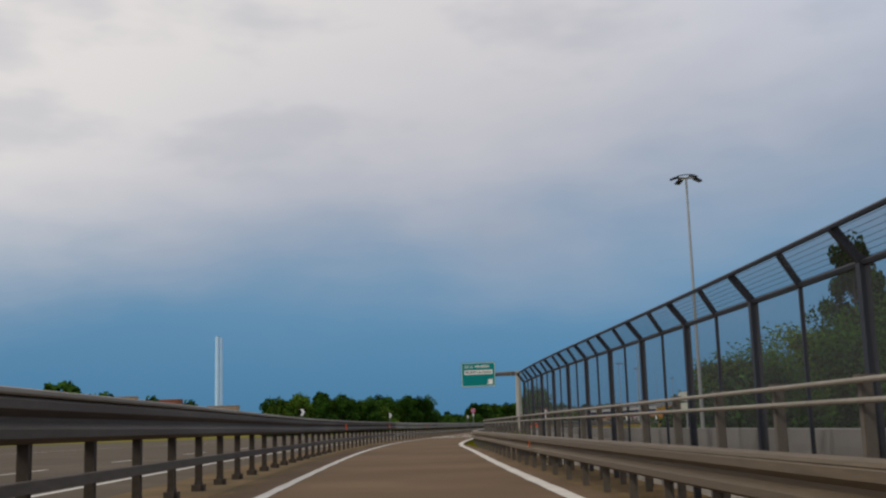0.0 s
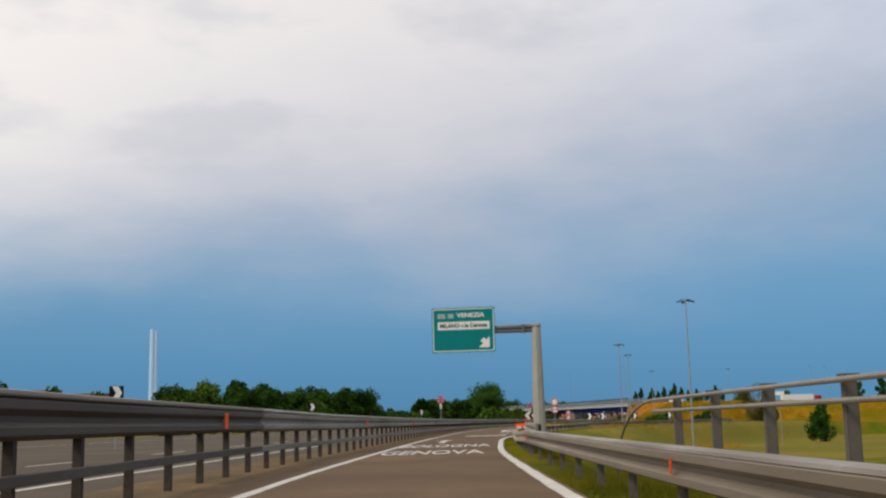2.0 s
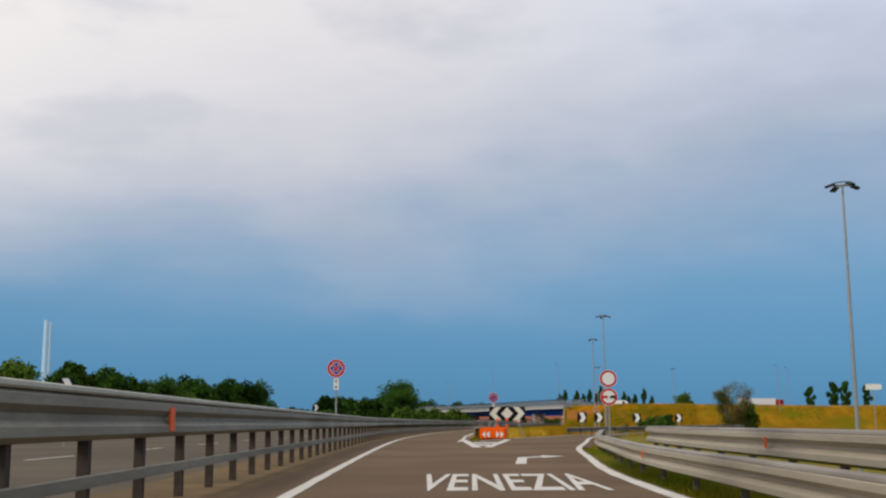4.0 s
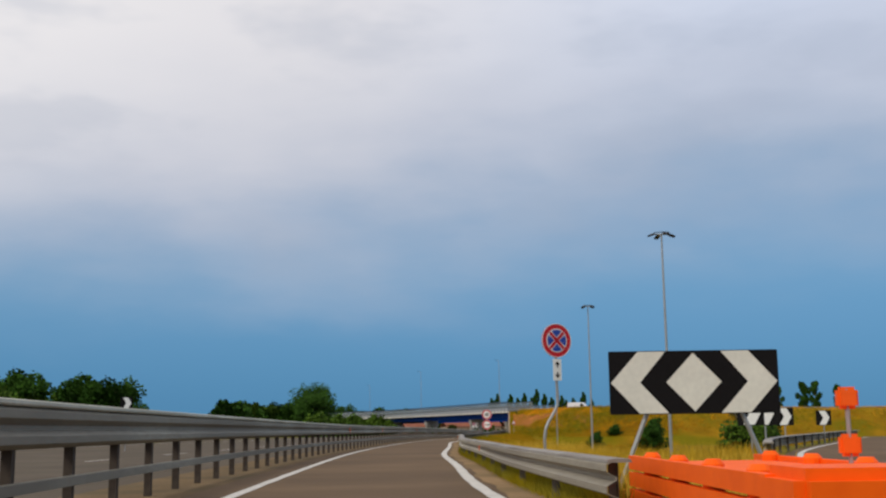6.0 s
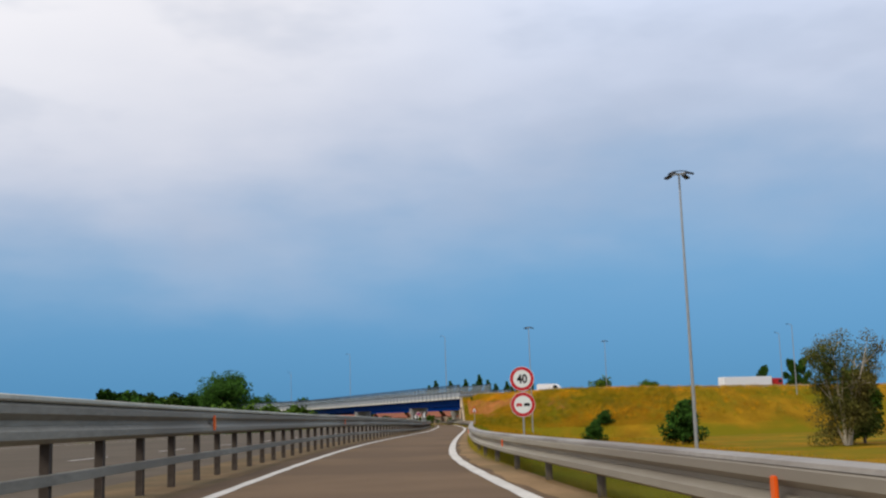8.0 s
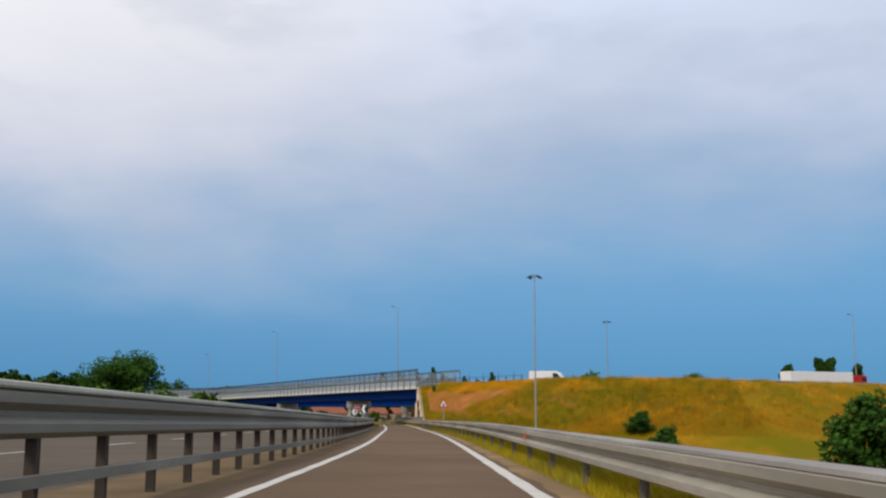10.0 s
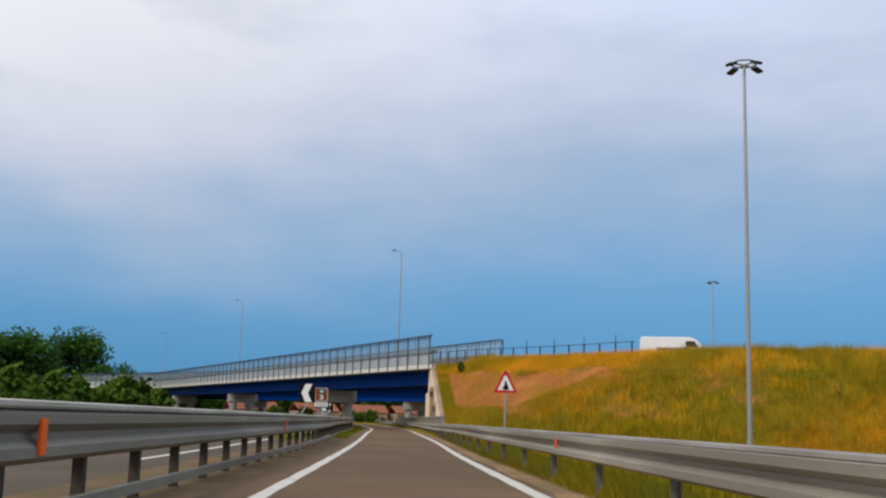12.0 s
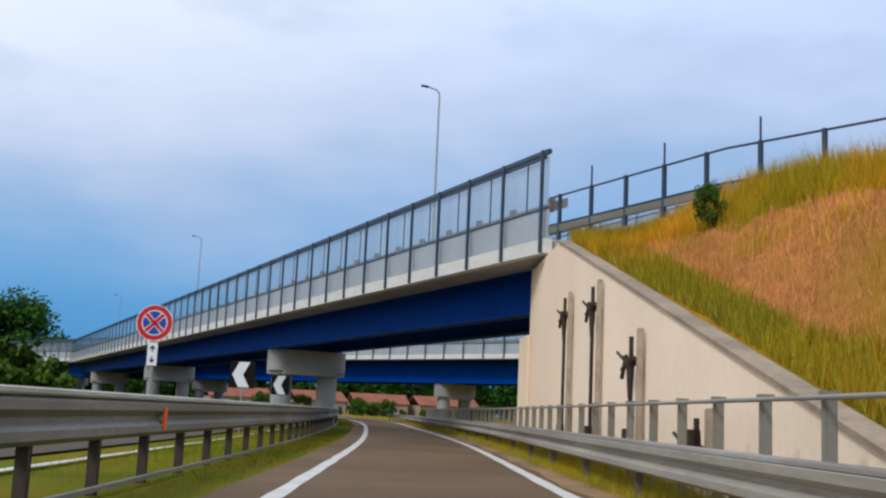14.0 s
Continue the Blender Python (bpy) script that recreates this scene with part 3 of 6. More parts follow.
exit_loop()
line(EXIT, 0, 178, 260, 0.20, "white inner edge line of the exit ramp")
line(LEFT, -3.7, 400, 720, 0.20, "white edge line of the opposite carriageway", -0.014)
line(LEFT, -4.2, -60, 112, 0.20, "near white edge line of the opposite carriageway", -0.012)
line(LEFT, -28.0, -60, 720, 0.20, "far white edge line of the opposite carriageway", -0.014)
dash = None
for k, (p, h) in enumerate(evenly(along(LEFT, -9.3, -50, 620, 3), 12.0)):
    if dash is None:
        dash = tagged(part("road_marking", poly(bmesh.new(), [(-0.075, -2.2), (0.075, -2.2), (0.075, 2.2), (-0.075, 2.2)], 0, 0.004), PAINT),
                      "white lane dash on the opposite carriageway", "road marking", "lane dashes", "structure")
        dash.matrix_world = pose(p.x, p.y, -0.016, 0, 0, -math.degrees(h))
    else:
        copy_thing(dash, pose(p.x, p.y, -0.016, 0, 0, -math.degrees(h)))

# painted words and arrows
for word, x, y, w, d, head in (("GENOVA", 0.3, 95.3, 3.35, 4.6, 4), ("BOLOGNA", 1.25, 105.3, 3.7, 4.8, 5), ("VENEZIA", 5.6, 136.0, 2.9, 5.2, 9)):
    ob = lettering("road_lettering", word, PAINT, None, w, d, pose(x, y, 0.008, 0, 0, -head), 0.004, 0.012)
    tagged(ob, "white road lettering " + word + " on the asphalt", "road lettering", kind="structure")


def arrow(x, y, head, bent):
    if bent:
        pts = [(-0.13, -3.4), (0.13, -3.4), (0.13, 1.0), (0.55, 1.7), (0.55, 1.1), (1.2, 2.6), (0.55, 3.4), (0.55, 2.6), (-0.13, 1.4)]
    else:
        pts = [(-0.14, -4.0), (0.14, -4.0), (0.14, 2.0), (0.45, 1.6), (0, 4.0), (-0.45, 1.6), (-0.14, 2.0)]
    ob = part("road_marking", poly(bmesh.new(), pts, 0, 0.004), PAINT)
    ob.matrix_world = pose(x, y, 0.005, 0, 0, -head)
    tagged(ob, "white lane arrow painted on the asphalt", "road marking", kind="structure")


arrow(1.7, 116.3, 5, False)
arrow(8.1, 147.0, 12, True)
# the painted nose ahead of the split
for pts in ([(9.15, 162.0), (9.5, 161.8), (11.9, 181.4), (11.6, 182.0)], [(9.6, 162.0), (9.95, 162.0), (14.7, 182.4), (14.4, 182.6)],
            [(9.9, 165.4), (10.5, 165.4), (11.0, 168.0), (10.2, 168.0)], [(10.6, 170.5), (11.7, 170.5), (12.2, 173.2), (10.95, 173.2)]):
    ob = part("road_marking", poly(bmesh.new(), pts, 0.003, 0.008), PAINT)
    tagged(ob, "white painted nose where the ramps split", "road marking", kind="structure")


# ---------------------------------------------------------------- barriers
def w_beam(h, bulge, lip=0.05, thick=0.012):
    """Profile of a two-wave rail of height h, its face to the left (-)."""
    outer = [(0.03, 0), (0, 0.01), (-bulge, 0.12 * h), (-bulge, 0.30 * h), (0.015, 0.45 * h), (0.015, 0.55 * h), (-bulge, 0.70 * h), (-bulge, 0.88 * h), (0, h - 0.01), (lip, h)]
    inner = [(u + thick, v - 0.004 if v > 0.5 * h else v + 0.004) for u, v in outer[::-1]]
    return outer + inner


def mirrored(profile):
    return [(-u, v) for u, v in profile]


def tall_barrier():
    """The tall steel barrier between the ramp and the opposite carriageway."""
    off = lambda y: -1.25 + 0.1 * smooth((y - 120) / 50) - 0.55 * smooth((y - 415) / 35)
    line_ = along(LEFT, off, -40, 560, 2.0)
    dz = [float(0.11 + 0.04 * smooth((40 - p.y) / 25) - 0.06 * smooth((p.y - 80) / 20) + 0.03 * smooth((p.y - 180) / 30) - 0.32 * smooth((p.y - 290) / 90)) for p in line_]
    root = thing("crash_barrier", pose(0, 0, 0), "tall weathered galvanised steel crash barrier on close posts", "crash barrier")
    face = mirrored(w_beam(0.46, 0.075))
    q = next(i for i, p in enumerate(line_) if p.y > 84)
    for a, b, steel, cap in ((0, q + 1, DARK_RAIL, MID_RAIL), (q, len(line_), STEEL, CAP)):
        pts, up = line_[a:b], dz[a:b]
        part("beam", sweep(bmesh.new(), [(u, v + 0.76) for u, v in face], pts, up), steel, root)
        # The cap takes a lighter steel than the beams, for skylight on its top.
        part("cap", sweep(bmesh.new(), [(0.06, 1.205), (0.075, 1.225), (0.07, 1.262), (0.03, 1.275), (-0.13, 1.275), (-0.16, 1.25), (-0.14, 1.205)], pts, up), cap, root, "pale skylit top rail")
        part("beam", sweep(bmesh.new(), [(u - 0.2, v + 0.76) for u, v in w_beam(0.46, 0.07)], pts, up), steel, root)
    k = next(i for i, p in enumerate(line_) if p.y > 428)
    part("low_rail", sweep(bmesh.new(), [(0.0, 0.30), (0.05, 0.31), (0.05, 0.42), (0.0, 0.43), (-0.05, 0.42), (-0.05, 0.31)], line_[:q + 1], dz[:q + 1]), DARK_RAIL, root, "dark lower rail")
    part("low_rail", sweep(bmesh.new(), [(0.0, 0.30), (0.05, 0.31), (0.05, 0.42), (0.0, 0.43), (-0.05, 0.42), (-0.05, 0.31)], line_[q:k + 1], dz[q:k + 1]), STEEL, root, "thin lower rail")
    part("low_rail", sweep(bmesh.new(), [(0.0, 0.22), (0.03, 0.23), (0.03, 0.28), (0.0, 0.29), (-0.03, 0.28), (-0.03, 0.23)], line_[k:], dz[k:]), STEEL, root, "slender lower rail near the ground")
    me = mesh_of("post", box(box(box(bmesh.new(), (0.11, 0.012, 1.55), (0, 0.05, 0.43)), (0.11, 0.012, 1.55), (0, -0.05, 0.43)), (0.012, 0.1, 1.55), (0.045, 0, 0.43)), POST)
    for p, h in evenly(line_, 2.2):
        ob = new("post", me)
        ob.parent = root
        z = 0.08 - 0.32 * float(smooth((p.y - 290) / 90))
        ob.matrix_local = pose(p.x - 0.08, p.y, z, 0, 0, -math.degrees(h))
    foot = mesh_of("foot", box(bmesh.new(), (0.22, 0.26, 0.22), (0, 0, 0.0), 0.05), POST)
    for p, h in evenly([p for p in line_ if p.y < 50], 2.2):
        ob = new("foot", foot)
        ob.parent = root
        ob.matrix_local = pose(p.x - 0.08, p.y, 0.04, 0, 0, -math.degrees(h))
    me = mesh_of("reflector", box(bmesh.new(), (0.03, 0.18, 0.30), (0, 0, 0), 0.008), REFLECT)
    for y in (55, 79.5, 107, 133, 240.6, 263, 292, 366, 387.3, 405, 442, 458):
        i = min(range(len(line_)), key=lambda k: abs(line_[k].y - y))
        ob = new("reflector", me)
        ob.parent = root
        ob.matrix_local = pose(line_[i].x + 0.085, line_[i].y, 0.98 + dz[i], 0, 0, -14)
    return root


tall_barrier()


def guard_rail(fn, off, y0, y1, top, label, lift=None, gap=2.0, post_h=1.1, marks=(), steel=None, cap=None):
    line_ = along(fn, off, y0, y1, 1.5)
    dz = [float(lift(p.y)) if lift else 0.0 for p in line_]
    root = thing("guard_rail", pose(0, 0, 0), label, "guard rail", "guard rails")
    part("beam", sweep(bmesh.new(), [(u, v + top - 0.38) for u, v in w_beam(0.38, 0.085)], line_, dz), steel or RAIL, root)
    # Top plate in the lit steel by default, as if catching the sky.
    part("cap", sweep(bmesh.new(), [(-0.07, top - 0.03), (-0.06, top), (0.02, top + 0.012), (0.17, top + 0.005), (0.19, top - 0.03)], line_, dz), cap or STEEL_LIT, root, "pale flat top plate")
    bm = box(box(bmesh.new(), (0.10, 0.012, post_h), (0, 0, -post_h / 2)), (0.012, 0.07, post_h), (0.045, 0, -post_h / 2))
    me = mesh_of("post", bm, POST_GREY)
    for p, h in evenly(line_, gap, 0.4):
        ob = new("post", me)
        ob.parent = root
        z = float(lift(p.y)) if lift else 0.0
        ob.matrix_local = pose(p.x + 0.07, p.y, top - 0.04 + z, 0, 0, -math.degrees(h))
    me = mesh_of("reflector", box(bmesh.new(), (0.025, 0.10, 0.15), (0, 0, 0), 0.008), REFLECT)
    for y in marks:
        i = min(range(len(line_)), key=lambda k: abs(line_[k].y - y))
        ob = new("reflector", me)
        ob.parent = root
        ob.matrix_local = pose(line_[i].x - 0.095, line_[i].y, top - 0.17 + dz[i], 0, 0, -14)
    return root


# The rail steps from brown through a middle tone to pale along y.
guard_rail(UPRIGHT, 0.68, -40, 60, 0.67, "brown galvanised guard rail on the first bridge", marks=(26,), steel=BROWN_RAIL, cap=BROWN_RAIL)
guard_rail(UPRIGHT, 0.68, 60.02, 92, 0.67, "mid-toned galvanised guard rail beside the grass verge", marks=(68.6, 90), steel=MID_RAIL, gap=3.0)
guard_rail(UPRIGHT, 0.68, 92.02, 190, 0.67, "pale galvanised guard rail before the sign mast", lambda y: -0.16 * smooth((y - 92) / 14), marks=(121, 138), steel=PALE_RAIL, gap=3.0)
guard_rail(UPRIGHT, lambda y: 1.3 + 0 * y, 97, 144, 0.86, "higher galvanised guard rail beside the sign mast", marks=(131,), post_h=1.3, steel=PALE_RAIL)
rise = lambda y: 0.18 * smooth((y - 290) / 60) - 0.09 * smooth((y - 412) / 40)
guard_rail(RIGHT, 0.72, 188.9, 560, 0.65, "weathered galvanised guard rail along the grass verge", rise, gap=4.0, marks=(209, 245.6, 261.5, 283, 328, 355, 375.7, 393.5, 413))
guard_rail(EXIT, -1.0, 204, 262, 0.56, "galvanised guard rail along the exit ramp", gap=4.0)


def end_plate(x, y, z, head):
    bm = box(bmesh.new(), (0.03, 0.5, 0.36), (0, 0, 0), 0.01)
    tube(bm, [(0, -0.25, -0.18), (0, -0.25, 0.18)], 0.06, 10)
    ob = part("rail_end", bm, STEEL)
    ob.matrix_world = pose(x, y, z, 0, 0, -head)
    tagged(ob, "rounded galvanised end piece of the guard rail", "rail end")


end_plate(4.0, 97.0, 0.69, 5)


# ---------------------------------------------------------------- parapet and net fence on the first bridge
def hand_rail(fn, off, y0, y1, label, tubes, top, gap, square=0.095, brace=None, steel=None, curved=True):
    line_ = along(fn, off, y0, y1, 1.5)
    root = thing("hand_rail", pose(0, 0, 0), label, "railing", "railings")
    for z in tubes:
        part("rail_tube", tube(bmesh.new(), [p + Vector((0, 0, z)) for p in line_], 0.022, 8), TUBE, root)
    me = mesh_of("post", box(box(bmesh.new(), (square, square, top + 0.4), (0, 0, (top - 0.4) / 2), 0.01), (square + 0.03, square + 0.03, 0.03), (0, 0, top)), steel or POST_GREY)
    for p, h in evenly(line_, gap, 0.3):
        ob = new("post", me)
        ob.parent = root
        ob.matrix_local = pose(p.x + 0.1, p.y, 0, 0, 0, -math.degrees(h))
    if brace:
        a, b = along(fn, off, *sorted(brace), abs(brace[1] - brace[0]))[::1 if brace[0] < brace[1] else -1]
        arc = [a.lerp(b, math.sin(q)) + Vector((0, 0, 0.05 + (tubes[0] - 0.05) * math.cos(q))) for q in np.linspace(0, math.pi / 2, 9)] if curved else [a + Vector((0, 0, tubes[0])), b + Vector((0, 0, 0.05))]
        part("brace", tube(bmesh.new(), arc, 0.022, 8), TUBE, root, "bent end tube")
    return root


hand_rail(UPRIGHT, 1.25, -30, 73.5, "galvanised two-tube hand rail on square posts", (1.20, 1.05), 1.23, 2.0, brace=(73.5, 77))
hand_rail(RIGHT, 1.12, 440.5, 520, "galvanised hand rail below the abutment", (1.22,), 1.26, 1.55, 0.10, (440.5, 438.9), steel=RAIL_POST, curved=False)


def net_fence():
    line_ = along(UPRIGHT, 1.62, -24, 37.8, 1.0)
    for p in line_:
        p.z = 0.2 * float(smooth((p.y - 8) / 28))
    root = thing("net_fence", pose(0, 0, 0), "dark steel safety fence with wire net leaning in at the top", "fence")
    bend, tip = 2.16, Vector((-0.23, 0, 0.30))
    me_post = mesh_of("post", box(bmesh.new(), (0.085, 0.085, bend + 0.5), (0, 0, (bend - 0.5) / 2)), DARK)
    bm = bmesh.new()
    box(bm, (0.07, 0.06, tip.length), (tip.x / 2, 0, tip.z / 2), 0, Matrix.Rotation(math.atan2(tip.x, tip.z), 3, "Y"))
    me_arm = mesh_of("arm", bm, DARK)
    me_thin = mesh_of("stay", box(bmesh.new(), (0.035, 0.035, bend + 0.3), (0, 0, (bend - 0.3) / 2)), DARK)
    for k, (p, h) in enumerate(evenly(line_[::-1], 1.45, 0.02)):
        m = pose(p.x, p.y, p.z, 0, 0, 180 - math.degrees(h))
        for me, mm in ((me_post if k % 2 == 0 else me_thin, m), (me_arm, m @ Matrix.Translation((0, 0, bend)))):
            ob = new(me.name, me)
            ob.parent = root
            ob.matrix_local = mm if me is not me_arm or k % 2 == 0 else mm @ Matrix.Diagonal((0.8, 0.55, 1, 1))
    part("rail", tube(bmesh.new(), [p + Vector((0, 0, bend)) for p in line_], 0.03, 6), DARK, root)
    edge = along(UPRIGHT, 1.62 + tip.x, -24, 37.8, 1.0)
    for p, q in zip(edge, line_):
        p.z = q.z
    part("rail", tube(bmesh.new(), [p + Vector((0, 0, bend + tip.z)) for p in edge], 0.025, 6), DARK, root)
    bm = bmesh.new()
    rows = [[bm.verts.new(p + Vector((0, 0, z))) for p in line_] for z in (0.55, bend)] + [[bm.verts.new(p + Vector((0, 0, bend + tip.z))) for p in edge]]
    for a, b in zip(rows, rows[1:]):
        for i in range(len(a) - 1):
            bm.faces.new((a[i], a[i + 1], b[i + 1], b[i]))
    part("net", bm, NET, root, "fine dark wire net")
    # wires of the leaning net that show against the sky
    bm = bmesh.new()
    for f in np.linspace(0.1, 0.9, 7):
        tube(bm, [a.lerp(b, f) + Vector((0, 0, bend + tip.z * f)) for a, b in zip(line_[::2], edge[::2])], 0.0025, 3, False)
    part("net_wire", bm, DARK, root)


net_fence()
bm = sweep(bmesh.new(), [(0, -0.6), (0.22, -0.6), (0.22, 0.82), (0, 0.82)], along(UPRIGHT, 1.85, -24, 39, 2))
tagged(part("wall_parapet", bm, CONCRETE), "low grey concrete parapet of the first bridge", "wall", kind="structure")
bm = sweep(bmesh.new(), [(-2.4, -1.6), (2.2, -1.6), (2.2, -0.09), (-2.4, -0.09)], along(UPRIGHT, 0, -24, 39, 2))
tagged(part("bridge_edge", bm, CONCRETE), "concrete edge beam of the first bridge", "bridge", kind="structure")


def marker(x, y):
    base = float(ground_z(x, y)) - 0.1
    root = thing("marker_plates", pose(x, y, base), "two pale round-edged plates on a thin post beside the lamp mast", "marker plate")
    for z in (1.52, 2.08):
        part("plate", plate(bmesh.new(), rounded(0.75, 0.46, 0.12), -0.03, 0.0), CREAM, root, at=pose(0, 0, z - base))
    part("post", tube(bmesh.new(), [(0, 0.04, 0), (0, 0.04, 2.3 - base)], 0.035, 8), MAST, root)


marker(12.1, 56.3)


# ---------------------------------------------------------------- overpass
def overpass(name, x0, y0, turn, length, width, z, slope, piers, label, post_gap=2.46, deep=1.42):
    """A steel girder bridge with its left edge from (x0, y0) towards +y, turned to the left by turn degrees."""
    root = thing(name, pose(x0, y0, 0, 0, 0, turn), label, "bridge")
    up = lambda s: z + slope * s

    def bar(bm, u, v0, v1, wid, s0=0.0, s1=length):
        pts = [Vector((u, s0 + (s1 - s0) * k / 12, 0)) for k in range(13)]
        return sweep(bm, [(-wid / 2, v0), (wid / 2, v0), (wid / 2, v1), (-wid / 2, v1)], pts, [up(p.y) for p in pts])
    start = 3.0
    part("deck", bar(bmesh.new(), width / 2 + 0.15, 0.0, 0.38, width - 0.3), CONCRETE, root)
    part("fascia", bar(bmesh.new(), 0.0, -0.02, 0.40, 0.3), FASCIA, root, "pale concrete edge strip")
    part("fascia", bar(bmesh.new(), width, -0.02, 0.40, 0.3), FASCIA, root, "pale concrete edge strip")
    for u in (1.8, width - 1.8):
        pts = [Vector((u, start + (length - start) * k / 12, 0)) for k in range(13)]
        shape = [(-0.35, -deep), (0.35, -deep), (0.35, 0.07 - deep), (0.03, 0.07 - deep), (0.03, -0.09), (0.3, -0.09), (0.3, -0.004),
                 (-0.3, -0.004), (-0.3, -0.09), (-0.03, -0.09), (-0.03, 0.07 - deep), (-0.35, 0.07 - deep)]
        bm = sweep(bmesh.new(), shape, pts, [up(p.y) for p in pts])
        part("girder", bm, BLUE, root, "deep blue painted steel girder")
    # parapet: solid foot, clear screen on posts, top rail
    for u, side in ((0.0, -1), (width, 1)):
        part("parapet_panel", bar(bmesh.new(), u, 0.46, 1.28, 0.05), PANEL_LOW, root, "pale grey lower parapet panel")
        bm = bmesh.new()
        vs = [[bm.verts.new((u, length * k / 12, up(length * k / 12) + h)) for k in range(13)] for h in (1.32, 2.92)]
        for k in range(12):
            bm.faces.new((vs[0][k], vs[0][k + 1], vs[1][k + 1], vs[1][k]))
        part("screen", bm, PANEL, root, "clear upper screen")
        part("top_rail", bar(bmesh.new(), u, 2.92, 3.05, 0.12), SCREEN_STEEL, root)
        part("top_rail", bar(bmesh.new(), u + side * 0.12, 2.74, 2.82, 0.06), SCREEN_STEEL, root, "thin second top rail")
        part("middle_rail", bar(bmesh.new(), u, 1.27, 1.34, 0.08), SCREEN_STEEL, root)
        me = mesh_of("post", box(bmesh.new(), (0.08, 0.10, 3.0), (0, 0, 1.49)), SCREEN_STEEL)
        me2 = mesh_of("stay", box(bmesh.new(), (0.03, 0.045, 1.6), (0, 0, 2.12)), SCREEN_STEEL)
        me3 = mesh_of("rail_block", box(bmesh.new(), (0.16, 0.26, 0.42), (0, 0, 1.6), 0.02), STEEL)
        for k, s in enumerate(np.arange(0.1, min(length, 160), post_gap)):
            for me_k, uu, ss in ((me, u + side * 0.195, s), (me2, u, s + post_gap / 2), (me3, u - side * 0.6, s + 0.8)):
                ob = new(me_k.name, me_k)
                ob.parent = root
                ob.matrix_local = pose(uu, ss, up(ss))
        part("inner_rail", bar(bmesh.new(), u - side * 0.6, 1.40, 1.66, 0.06), STEEL, root)
    for s, u0, base in piers:
        cap = bmesh.new()
        top = up(s) - deep - 0.02
        poly(cap, [(u0 + a, s + b) for a, b in rounded(4.7, 1.7, 0.8, seg=7)], top - 1.42, top)
        bmesh.ops.bevel(cap, geom=[e for e in cap.edges if abs(e.verts[0].co.z - e.verts[1].co.z) < 0.01 and e.verts[0].co.z < top - 1], offset=0.22, segments=3, affect="EDGES")
        pier = part("pier", cap, CONCRETE, root, "concrete hammerhead pier on round columns")
        for u in (u0 - 1.45, u0 + 1.3):
            part("column", tube(bmesh.new(), [(u, s, base), (u, s, top - 1.4)], 0.6, 20), CONCRETE, pier)
    return root


overpass("overpass", 88.85, 472.45, 7.3, 214, 7.2, 5.67, 0.001, ((35.6, 3.95, -0.6), (79, 3.8, -0.8), (120, 3.6, -0.8), (165, 3.6, -0.8)), "blue steel girder overpass with pale deck edge and clear screens")
overpass("overpass", 112.6, 525.0, 27, 150, 8.0, 5.88, 0.001, ((17.5, 4.0, -0.6), (60, 4.0, -0.8), (100, 4.0, -0.8)), "second blue girder overpass behind the first", deep=2.1)


def abutment():
    root = thing("wall_abutment", pose(0, 0, 0), "beige concrete wing wall and abutment under the overpass", "wall", kind="structure")
    line_ = along(RIGHT, 1.68, 449.6, 476.0, 1.0)
    inner = along(RIGHT, 1.93, 449.6, 476.0, 1.0)
    h = lambda y: min(wing_top(y), 5.55)
    bm = bmesh.new()
    rings = []
    for p, q in zip(line_, inner):
        rings.append([bm.verts.new((p.x, p.y, -0.6)), bm.verts.new((p.x, p.y, h(p.y))), bm.verts.new((q.x, q.y, h(q.y))), bm.verts.new((q.x, q.y, -0.6))])
    for r0, r1 in zip(rings, rings[1:]):
        for k in range(4):
            bm.faces.new((r0[k], r0[(k + 1) % 4], r1[(k + 1) % 4], r1[k]))
    bm.faces.new(rings[0]); bm.faces.new(rings[-1][::-1])
    bmesh.ops.recalc_face_normals(bm, faces=bm.faces)
    part("wing_wall", bm, WALL, root)
    # coping on the sloping top
    mid = along(RIGHT, 1.80, 449.2, 470.4, 1.0)
    bm = sweep(bmesh.new(), [(-0.17, 0.004), (0.12, 0.004), (0.12, 0.07), (-0.15, 0.07), (-0.17, 0.055)], mid, [h(p.y) for p in mid])
    part("coping", bm, COPING, root, "stained sloping concrete coping")
    # the abutment block under the deck's end, with a plinth at its corner
    a, b = along(RIGHT, 1.94, 475.9, 477.1, 1.2)[0], Vector((99.0, 477.2, 0))
    c, d = b + Vector((0.8, -6.6, 0)), along(RIGHT, 1.94, 470.2, 471.4, 1.2)[0]
    part("abutment_block", poly(bmesh.new(), [(a.x, a.y), (b.x, b.y), (c.x, c.y), (d.x, d.y)], -0.6, 5.58), WALL, root)
    pts = along(RIGHT, 1.56, 475.6, 477.6, 1.0)
    part("plinth", sweep(bmesh.new(), [(0.0, -0.6), (0.11, -0.6), (0.11, 3.5), (0.0, 3.5)], pts), WALL, root)
    return root


abutment()


